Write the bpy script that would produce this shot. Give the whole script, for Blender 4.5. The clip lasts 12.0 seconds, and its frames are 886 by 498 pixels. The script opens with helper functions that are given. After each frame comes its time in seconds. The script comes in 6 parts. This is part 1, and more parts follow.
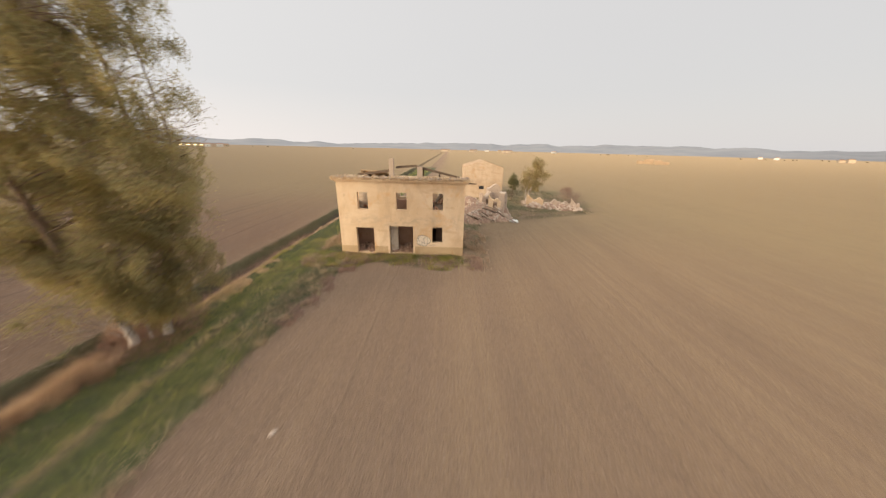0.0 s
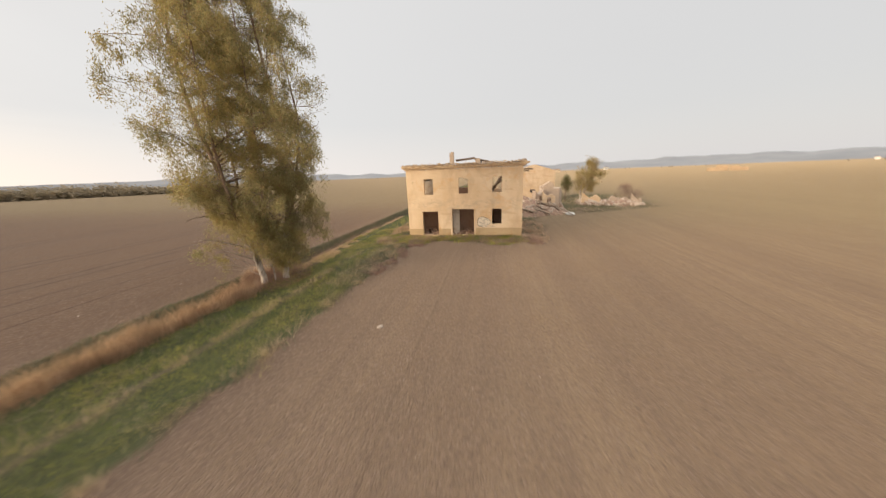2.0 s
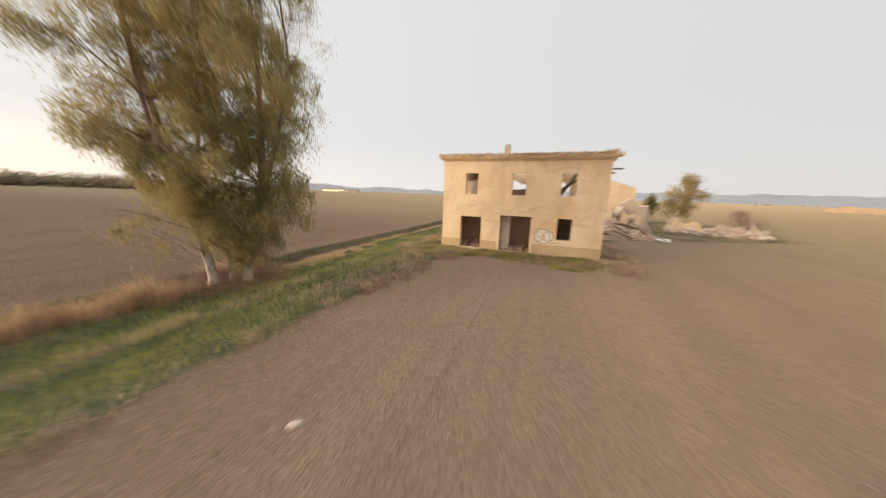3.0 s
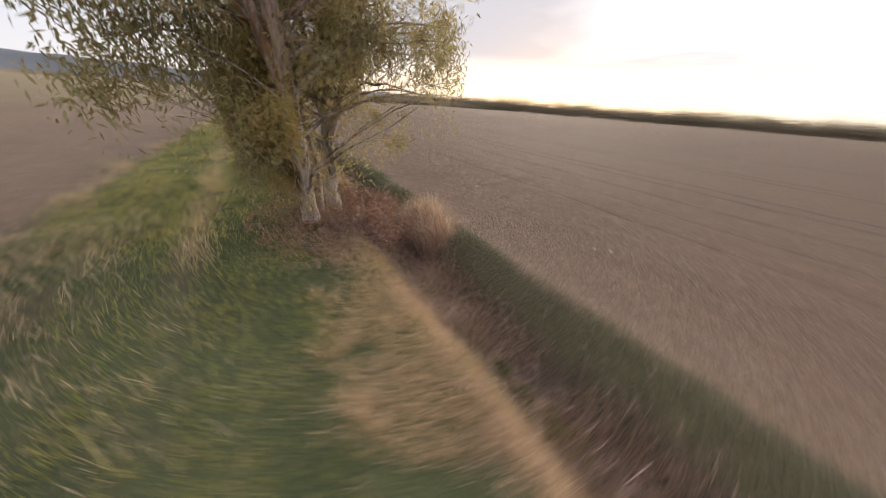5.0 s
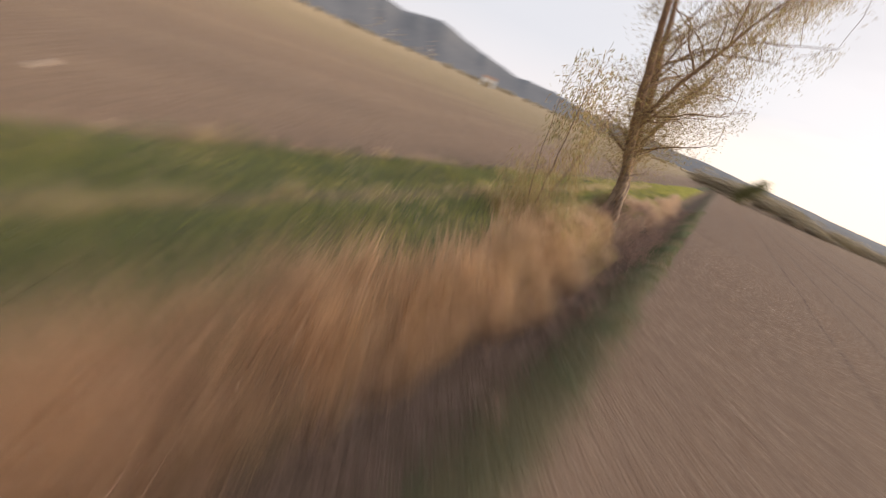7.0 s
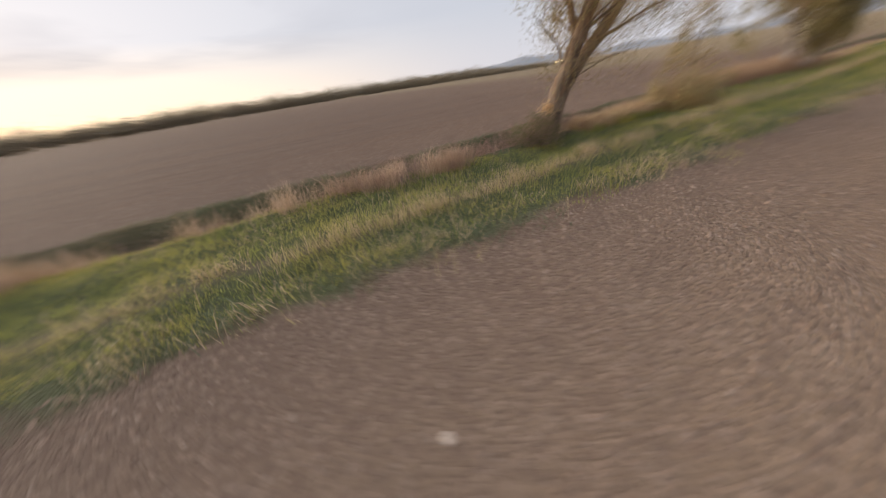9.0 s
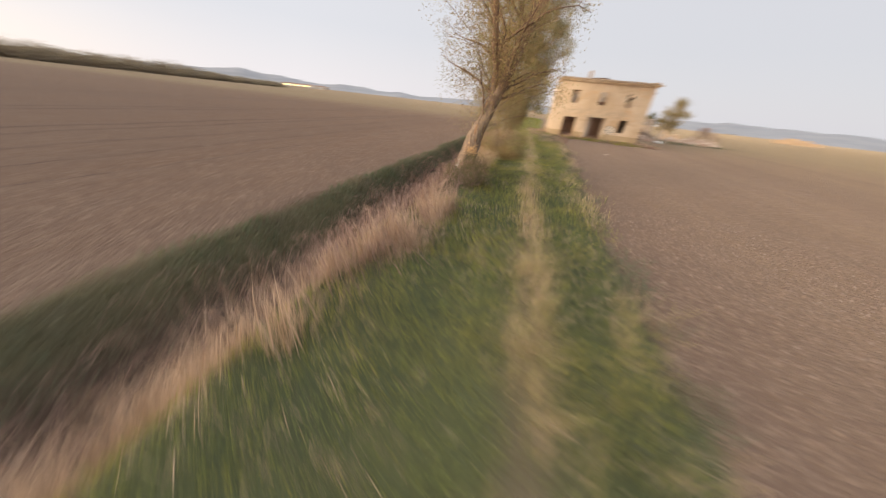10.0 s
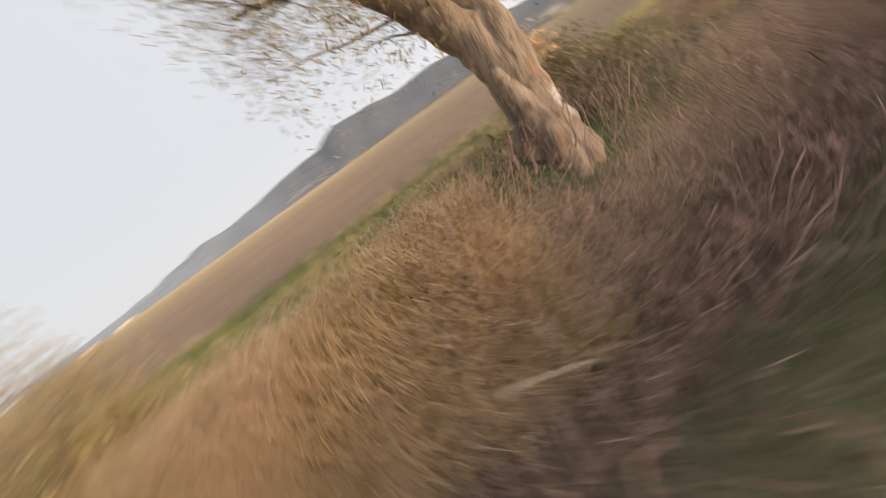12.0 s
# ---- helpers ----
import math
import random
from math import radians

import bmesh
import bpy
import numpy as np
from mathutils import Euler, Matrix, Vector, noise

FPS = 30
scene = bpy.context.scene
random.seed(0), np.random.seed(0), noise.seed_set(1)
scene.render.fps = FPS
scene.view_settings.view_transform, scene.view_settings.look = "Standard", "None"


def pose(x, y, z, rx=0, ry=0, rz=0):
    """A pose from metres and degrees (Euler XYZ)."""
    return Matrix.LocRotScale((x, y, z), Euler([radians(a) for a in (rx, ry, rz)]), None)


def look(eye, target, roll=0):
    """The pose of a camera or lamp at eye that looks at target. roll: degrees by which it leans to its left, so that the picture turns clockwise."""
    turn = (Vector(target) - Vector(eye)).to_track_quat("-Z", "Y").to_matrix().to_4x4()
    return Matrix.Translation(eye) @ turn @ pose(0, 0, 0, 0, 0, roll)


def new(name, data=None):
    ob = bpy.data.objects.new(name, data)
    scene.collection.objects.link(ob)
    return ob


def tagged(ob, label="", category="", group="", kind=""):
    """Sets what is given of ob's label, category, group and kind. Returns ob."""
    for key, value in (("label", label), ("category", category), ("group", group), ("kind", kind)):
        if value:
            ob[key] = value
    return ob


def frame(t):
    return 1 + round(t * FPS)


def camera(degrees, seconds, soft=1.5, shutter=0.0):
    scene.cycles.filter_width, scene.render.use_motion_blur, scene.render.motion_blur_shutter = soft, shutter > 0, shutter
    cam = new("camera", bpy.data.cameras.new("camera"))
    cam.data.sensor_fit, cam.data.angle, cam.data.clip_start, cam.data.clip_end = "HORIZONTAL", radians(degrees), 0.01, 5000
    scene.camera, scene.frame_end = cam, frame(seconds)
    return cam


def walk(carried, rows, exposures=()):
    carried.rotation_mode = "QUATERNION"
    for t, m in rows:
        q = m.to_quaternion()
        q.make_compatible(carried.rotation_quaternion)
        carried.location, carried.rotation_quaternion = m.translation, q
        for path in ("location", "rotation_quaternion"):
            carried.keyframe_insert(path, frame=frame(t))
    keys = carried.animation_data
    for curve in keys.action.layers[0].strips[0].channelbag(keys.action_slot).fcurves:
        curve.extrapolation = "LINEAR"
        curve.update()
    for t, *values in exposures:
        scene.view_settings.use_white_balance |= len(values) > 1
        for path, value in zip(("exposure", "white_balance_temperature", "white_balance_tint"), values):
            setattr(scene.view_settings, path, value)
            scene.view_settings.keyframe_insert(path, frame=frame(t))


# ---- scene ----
cam = camera(115.9, 12.0, soft=1.15, shutter=0.68)

# seconds, x, y, z, heading (from +y, to the left), pitch, lean
PATH = [
    (0.0, 9.385, -23.291, 9.160, 0.81, -19.94, 1.43),
    (0.1, 9.233, -24.128, 8.861, 0.29, -20.07, 1.06),
    (0.2, 9.075, -25.013, 8.534, -0.31, -20.18, 0.70),
    (0.3, 8.920, -25.874, 8.221, -0.87, -20.30, 0.33),
    (0.4, 8.778, -26.637, 7.964, -1.27, -20.47, -0.07),
    (0.5, 8.659, -27.228, 7.804, -1.39, -20.74, -0.53),
    (0.6, 8.560, -27.613, 7.797, -1.21, -21.17, -1.10),
    (0.7, 8.477, -27.840, 7.915, -0.80, -21.74, -1.78),
    (0.8, 8.410, -27.962, 8.075, -0.21, -22.35, -2.47),
    (0.9, 8.361, -28.032, 8.195, 0.53, -22.86, -3.09),
    (1.0, 8.332, -28.102, 8.193, 1.37, -23.17, -3.55),
    (1.1, 8.335, -28.190, 8.037, 2.40, -23.34, -3.84),
    (1.2, 8.371, -28.259, 7.782, 3.66, -23.44, -4.03),
    (1.3, 8.418, -28.286, 7.476, 5.00, -23.38, -4.12),
    (1.4, 8.458, -28.244, 7.166, 6.28, -23.08, -4.12),
    (1.5, 8.469, -28.109, 6.901, 7.36, -22.46, -4.03),
    (1.6, 8.449, -27.866, 6.684, 8.20, -21.34, -3.83),
    (1.7, 8.410, -27.533, 6.485, 8.88, -19.79, -3.50),
    (1.8, 8.359, -27.130, 6.295, 9.47, -18.05, -3.11),
    (1.9, 8.301, -26.679, 6.109, 10.06, -16.38, -2.70),
    (2.0, 8.244, -26.200, 5.921, 10.69, -15.02, -2.34),
    (2.1, 8.182, -25.684, 5.732, 11.34, -14.01, -2.06),
    (2.2, 8.111, -25.117, 5.548, 11.94, -13.17, -1.82),
    (2.3, 8.038, -24.513, 5.363, 12.58, -12.46, -1.57),
    (2.4, 7.972, -23.888, 5.177, 13.33, -11.86, -1.27),
    (2.5, 7.919, -23.255, 4.988, 14.24, -11.31, -0.87),
    (2.6, 7.890, -22.612, 4.778, 15.30, -10.82, -0.35),
    (2.7, 7.846, -21.951, 4.573, 16.55, -10.44, 0.19),
    (2.8, 7.761, -21.250, 4.384, 17.79, -10.41, 0.74),
    (2.9, 7.635, -20.514, 4.208, 19.08, -10.70, 1.30),
    (3.0, 7.470, -19.748, 4.046, 20.48, -11.26, 1.85),
    (3.1, 7.265, -18.954, 3.896, 22.07, -12.05, 2.38),
    (3.2, 7.022, -18.139, 3.758, 23.90, -13.04, 2.89),
    (3.3, 6.741, -17.305, 3.631, 26.05, -14.19, 3.36),
    (3.4, 6.422, -16.458, 3.515, 28.56, -15.45, 3.78),
    (3.5, 6.067, -15.602, 3.408, 31.52, -16.79, 4.14),
    (3.6, 5.675, -14.742, 3.309, 34.97, -18.17, 4.43),
    (3.7, 5.247, -13.882, 3.218, 38.98, -19.55, 4.64),
    (3.8, 4.782, -13.027, 3.134, 43.61, -20.89, 4.76),
    (3.9, 4.282, -12.181, 3.056, 48.92, -22.16, 4.78),
    (4.0, 3.746, -11.351, 2.982, 54.96, -23.32, 4.69),
    (4.1, 3.173, -10.541, 2.912, 61.80, -24.33, 4.47),
    (4.2, 2.564, -9.757, 2.844, 69.48, -25.15, 4.12),
    (4.3, 1.919, -9.003, 2.778, 78.08, -25.75, 3.62),
    (4.4, 1.236, -8.285, 2.712, 87.63, -26.09, 2.97),
    (4.5, 0.505, -7.595, 2.662, 97.89, -26.28, 2.58),
    (4.6, -0.287, -6.924, 2.647, 108.62, -26.42, 2.88),
    (4.7, -1.124, -6.290, 2.662, 119.27, -26.58, 3.52),
    (4.8, -1.991, -5.713, 2.704, 129.31, -26.84, 4.16),
    (4.9, -2.875, -5.211, 2.767, 138.20, -27.27, 4.45),
    (5.0, -3.778, -4.816, 2.834, 146.19, -27.70, 4.55),
    (5.1, -4.705, -4.558, 2.884, 153.51, -27.98, 4.63),
    (5.2, -5.660, -4.470, 2.899, 160.40, -27.94, 4.83),
    (5.3, -6.608, -4.566, 2.888, 167.04, -27.89, 5.35),
    (5.4, -7.516, -4.863, 2.861, 173.64, -28.16, 6.34),
    (5.5, -8.396, -5.286, 2.836, 180.39, -28.58, 7.45),
    (5.6, -9.260, -5.760, 2.832, 187.50, -29.01, 8.31),
    (5.7, -10.042, -6.334, 2.832, 194.53, -29.60, 9.33),
    (5.8, -10.680, -7.059, 2.821, 201.05, -30.51, 10.90),
    (5.9, -11.190, -7.878, 2.796, 206.71, -31.57, 12.90),
    (6.0, -11.593, -8.735, 2.761, 211.16, -32.60, 15.22),
    (6.1, -11.906, -9.571, 2.711, 214.05, -33.41, 17.74),
    (6.2, -12.150, -10.380, 2.689, 215.99, -33.94, 20.16),
    (6.3, -12.246, -11.188, 2.669, 217.02, -34.07, 21.82),
    (6.4, -12.171, -12.013, 2.665, 217.54, -33.97, 23.00),
    (6.5, -11.903, -12.875, 2.694, 218.00, -33.84, 24.01),
    (6.6, -11.419, -13.792, 2.772, 218.82, -33.85, 25.14),
    (6.7, -10.718, -14.764, 2.872, 219.48, -33.81, 26.03),
    (6.8, -9.800, -15.791, 2.969, 219.45, -33.54, 26.31),
    (6.9, -8.664, -16.874, 3.035, 218.20, -32.85, 25.60),
    (7.0, -7.309, -18.012, 3.045, 215.20, -31.55, 23.53),
    (7.1, -5.732, -19.204, 2.972, 209.93, -29.43, 19.74),
    (7.2, -4.232, -20.427, 2.919, 203.21, -27.27, 14.55),
    (7.3, -3.107, -21.655, 2.989, 195.87, -25.88, 8.30),
    (7.4, -2.266, -22.873, 3.086, 188.56, -24.76, 1.89),
    (7.5, -1.550, -24.070, 3.110, 181.39, -25.68, -4.70),
    (7.6, -0.496, -25.397, 3.066, 174.09, -28.34, -10.49),
    (7.7, 0.550, -26.750, 2.990, 166.51, -31.14, -15.66),
    (7.8, 1.404, -28.097, 2.924, 158.94, -33.26, -19.75),
    (7.9, 2.130, -29.420, 2.860, 151.33, -34.77, -22.80),
    (8.0, 2.726, -30.681, 2.808, 143.68, -35.74, -24.86),
    (8.1, 3.200, -31.900, 2.760, 135.97, -36.26, -25.99),
    (8.2, 3.557, -33.085, 2.710, 128.21, -36.39, -26.26),
    (8.3, 3.800, -34.230, 2.660, 120.41, -36.21, -25.75),
    (8.4, 3.926, -35.334, 2.609, 112.59, -35.76, -24.54),
    (8.5, 3.950, -36.390, 2.560, 104.77, -35.12, -22.76),
    (8.6, 3.886, -37.389, 2.514, 96.97, -34.35, -20.50),
    (8.7, 3.740, -38.330, 2.470, 89.22, -33.49, -17.90),
    (8.8, 3.524, -39.209, 2.428, 81.56, -32.61, -15.06),
    (8.9, 3.240, -40.020, 2.390, 73.99, -31.77, -12.14),
    (9.0, 2.893, -40.759, 2.356, 66.54, -31.00, -9.26),
    (9.1, 2.490, -41.420, 2.330, 59.24, -30.38, -6.55),
    (9.2, 2.035, -41.999, 2.314, 52.11, -29.94, -4.15),
    (9.3, 1.540, -42.490, 2.310, 45.16, -29.73, -2.21),
    (9.4, 0.946, -42.902, 2.324, 38.42, -29.82, -0.87),
    (9.5, 0.472, -43.176, 2.339, 34.01, -29.80, -0.06),
    (9.6, -0.100, -43.403, 2.381, 29.92, -29.61, 1.28),
    (9.7, -0.722, -43.522, 2.430, 25.98, -29.27, 2.86),
    (9.8, -1.387, -43.528, 2.475, 21.98, -28.82, 4.41),
    (9.9, -2.100, -43.403, 2.503, 17.70, -28.31, 5.68),
    (10.0, -2.864, -43.133, 2.503, 12.95, -27.76, 6.40),
    (10.1, -3.682, -42.702, 2.461, 7.51, -27.23, 6.30),
    (10.2, -4.512, -42.141, 2.389, 1.79, -26.71, 5.43),
    (10.3, -5.315, -41.478, 2.299, -3.84, -26.23, 3.83),
    (10.4, -6.064, -40.760, 2.169, -10.91, -25.92, 0.49),
    (10.5, -6.688, -40.002, 2.005, -16.82, -25.46, -1.61),
    (10.6, -7.265, -39.234, 1.794, -22.31, -24.56, -4.07),
    (10.7, -7.714, -38.473, 1.646, -26.38, -23.49, -5.31),
    (10.8, -8.141, -37.689, 1.504, -30.65, -21.50, -5.91),
    (10.9, -8.508, -36.899, 1.381, -34.86, -19.18, -6.13),
    (11.0, -8.777, -36.118, 1.285, -38.78, -17.11, -6.23),
    (11.1, -8.910, -35.363, 1.229, -42.13, -15.85, -6.49),
    (11.2, -8.954, -34.636, 1.202, -45.50, -15.24, -7.33),
    (11.3, -8.955, -33.940, 1.194, -49.46, -15.09, -9.20),
    (11.4, -8.958, -33.278, 1.193, -54.59, -15.23, -12.53),
    (11.5, -8.931, -32.631, 1.194, -60.97, -15.82, -16.62),
    (11.6, -8.841, -31.982, 1.187, -68.71, -17.02, -20.75),
    (11.7, -8.665, -31.378, 1.186, -77.10, -18.60, -24.78),
    (11.8, -8.382, -30.867, 1.204, -85.44, -20.36, -28.58),
    (11.9, -8.027, -30.419, 1.235, -93.74, -22.23, -32.23),
    (12.0, -7.635, -30.001, 1.272, -102.03, -24.15, -35.81),
]
rows = []
for t, x, y, z, yaw, pitch, roll in PATH:
    a, b = radians(yaw), radians(pitch)
    eye = Vector((x, y, z))
    rows.append((t, look(eye, eye + Vector((-math.sin(a) * math.cos(b), math.cos(a) * math.cos(b), math.sin(b))), roll)))
walk(cam, rows, exposures=[(0.0, 0.40, 6850, 11), (2.7, 0.42, 6800, 10), (4.3, 0.60, 6500, 13), (5.0, 0.42, 6050, 13), (5.5, 0.34, 6100, 14), (6.0, 0.42, 6500, 14), (6.5, 0.48, 6600, 14), (7.7, 0.42, 6200, 14), (9.3, 0.10, 6100, 13), (10.0, 0.42, 6450, 13), (11.0, 0.56, 6600, 12), (11.5, 0.56, 6450, 12), (12.0, 0.54, 6500, 11)])

# ---- world and sun ----
SUN_YAW, SUN_UP = 130.0, 3.5
SUN_DIR = Vector((-math.sin(radians(SUN_YAW)) * math.cos(radians(SUN_UP)), math.cos(radians(SUN_YAW)) * math.cos(radians(SUN_UP)), math.sin(radians(SUN_UP))))


class Nodes:
    """Short notation for node trees."""

    def __init__(self, tree):
        self.t = tree
        tree.nodes.clear()

    def put(self, kind, **inputs):
        n = self.t.nodes.new(kind)
        for k, v in inputs.items():
            self.set(n, k.replace("_", " "), v)
        return n

    def set(self, n, key, v):
        sock = n.inputs[int(key)] if key.isdigit() else n.inputs[key]
        if isinstance(v, bpy.types.NodeSocket):
            self.t.links.new(v, sock)
        else:
            sock.default_value = v

    def math(self, op, a, b=0.0, clamp=False):
        n = self.t.nodes.new("ShaderNodeMath")
        n.operation, n.use_clamp = op, clamp
        self.set(n, "0", a)
        self.set(n, "1", b)
        return n.outputs[0]

    def mix(self, fac, a, b, blend="MIX"):
        n = self.t.nodes.new("ShaderNodeMix")
        n.data_type, n.blend_type = "RGBA", blend
        self.set(n, "0", fac)
        for i, v in ((6, a), (7, b)):
            if isinstance(v, bpy.types.NodeSocket):
                self.t.links.new(v, n.inputs[i])
            else:
                n.inputs[i].default_value = (*v, 1)
        return n.outputs[2]

    def ramp(self, fac, *stops):
        n = self.t.nodes.new("ShaderNodeValToRGB")
        e = n.color_ramp.elements
        while len(e) < len(stops):
            e.new(0.5)
        for el, (p, c) in zip(e, stops):
            el.position = p
            el.color = (c, c, c, 1) if isinstance(c, (int, float)) else (*c, 1)
        self.set(n, "0", fac)
        return n.outputs[0]

    def noise(self, vec, scale, detail=4.0, rough=0.55, distortion=0.0):
        n = self.put("ShaderNodeTexNoise", Scale=scale, Detail=detail, Roughness=rough, Distortion=distortion)
        if vec is not None:
            self.t.links.new(vec, n.inputs["Vector"])
        return n.outputs[0]

    def stretch(self, vec, scale):
        n = self.put("ShaderNodeMapping", Vector=vec)
        n.inputs["Scale"].default_value = scale
        return n.outputs[0]


world = bpy.data.worlds.new("evening_sky")
scene.world = world
world.use_nodes = True
w = Nodes(world.node_tree)
sky = w.put("ShaderNodeTexSky")
sky.sky_type, sky.sun_disc = "NISHITA", False
sky.sun_elevation, sky.sun_rotation = radians(SUN_UP), radians(-SUN_YAW)
sky.air_density, sky.dust_density, sky.ozone_density = 1.0, 1.6, 1.0
way = w.put("ShaderNodeTexCoord").outputs["Generated"]
parts = w.put("ShaderNodeSeparateXYZ", Vector=way)
up = parts.outputs[2]
toward = w.put("ShaderNodeVectorMath")
toward.operation = "DOT_PRODUCT"
w.t.links.new(way, toward.inputs[0])
toward.inputs[1].default_value = SUN_DIR
near_sun = w.math("POWER", w.math("MAXIMUM", toward.outputs["Value"], 0.0), 2.4)
# thin high cloud over everything, heavier banks where the sun goes down
veil = w.mix(near_sun, (0.625, 0.638, 0.662), (0.98, 0.92, 0.87))
low = w.ramp(w.math("ABSOLUTE", up), (0.0, 1.0), (0.16, 0.0))
veil = w.mix(w.math("MULTIPLY", low, 0.75), veil, w.mix(near_sun, (0.78, 0.74, 0.73), (2.0, 1.42, 0.72)))
away = w.math("MAXIMUM", w.math("MULTIPLY", toward.outputs["Value"], -1.0), 0.0)
veil = w.mix(w.math("MULTIPLY", away, 0.80), veil, (0.53, 0.54, 0.565))
# cloud plane: direction divided by height
flat = w.put("ShaderNodeCombineXYZ")
lift = w.math("ADD", w.math("MAXIMUM", up, 0.0), 0.09)
w.t.links.new(w.math("DIVIDE", parts.outputs[0], lift), flat.inputs[0])
w.t.links.new(w.math("DIVIDE", parts.outputs[1], lift), flat.inputs[1])
billow = w.noise(w.stretch(flat.outputs[0], (0.50, 0.42, 1.0)), 1.0, 6.0, 0.55, 0.3)
west = w.put("ShaderNodeVectorMath")
west.operation = "DOT_PRODUCT"
w.t.links.new(way, west.inputs[0])
west.inputs[1].default_value = Vector((-0.60, -0.77, 0.21)).normalized()
heap = w.math("MULTIPLY", w.math("POWER", w.math("MAXIMUM", west.outputs["Value"], 0.0), 12.0), 0.29)
bank = w.ramp(w.math("ADD", billow, heap), (0.47, 0.0), (0.70, 1.0))
bank = w.math("MULTIPLY", bank, w.ramp(up, (0.085, 0.0), (0.135, 1.0)))
bank = w.math("MULTIPLY", bank, w.math("ADD", w.math("MULTIPLY", near_sun, 0.92), 0.05))
veil = w.mix(bank, veil, (0.51, 0.50, 0.52))
# the cloud veil is brightest overhead
over = w.ramp(up, (0.62, 0.0), (1.0, 1.0))
veil = w.mix(over, veil, (1.75, 1.72, 1.68))
mixed = w.mix(0.9, w.mix(1.0, sky.outputs[0], (0.10, 0.10, 0.10), "MULTIPLY"), veil)
bg = w.put("ShaderNodeBackground", Color=mixed, Strength=1.0)
out = w.put("ShaderNodeOutputWorld", Surface=bg.outputs[0])

sun = new("sun", bpy.data.lights.new("sun", "SUN"))
sun.data.energy, sun.data.angle, sun.data.color = 3.55, radians(30), (1.0, 0.80, 0.58)
sun.matrix_world = look(SUN_DIR * 100 + Vector((0, 0, 10)), (0, 0, 0))

# ---- materials ----


def material(name, rough=0.9):
    m = bpy.data.materials.new(name)
    m.use_nodes = True
    k = Nodes(m.node_tree)
    k.bsdf = k.put("ShaderNodeBsdfPrincipled", Roughness=rough)
    k.bsdf.inputs["Specular IOR Level"].default_value = 0.25
    k.end = k.put("ShaderNodeOutputMaterial", Surface=k.bsdf.outputs[0])
    k.pos = k.put("ShaderNodeNewGeometry").outputs["Position"]
    k.mat = m
    return k


def bump(k, height, strength, distance):
    n = k.put("ShaderNodeBump", Height=height, Strength=strength, Distance=distance)
    k.set(k.bsdf, "Normal", n.outputs[0])


def attribute(k, name):
    n = k.put("ShaderNodeAttribute")
    n.attribute_name = name
    return n.outputs["Fac"]


# tyre lines along the ditch: place across, strength
RUTS = ((-44.0, 0.8), (-46.0, 0.8), (-13.35, 1.0), (-15.3, 0.9), (-17.6, 0.6), (-20.6, 0.9), (-22.1, 0.9), (-29.0, 0.9), (-30.6, 0.9), (5.6, 0.35), (19.0, 0.3))


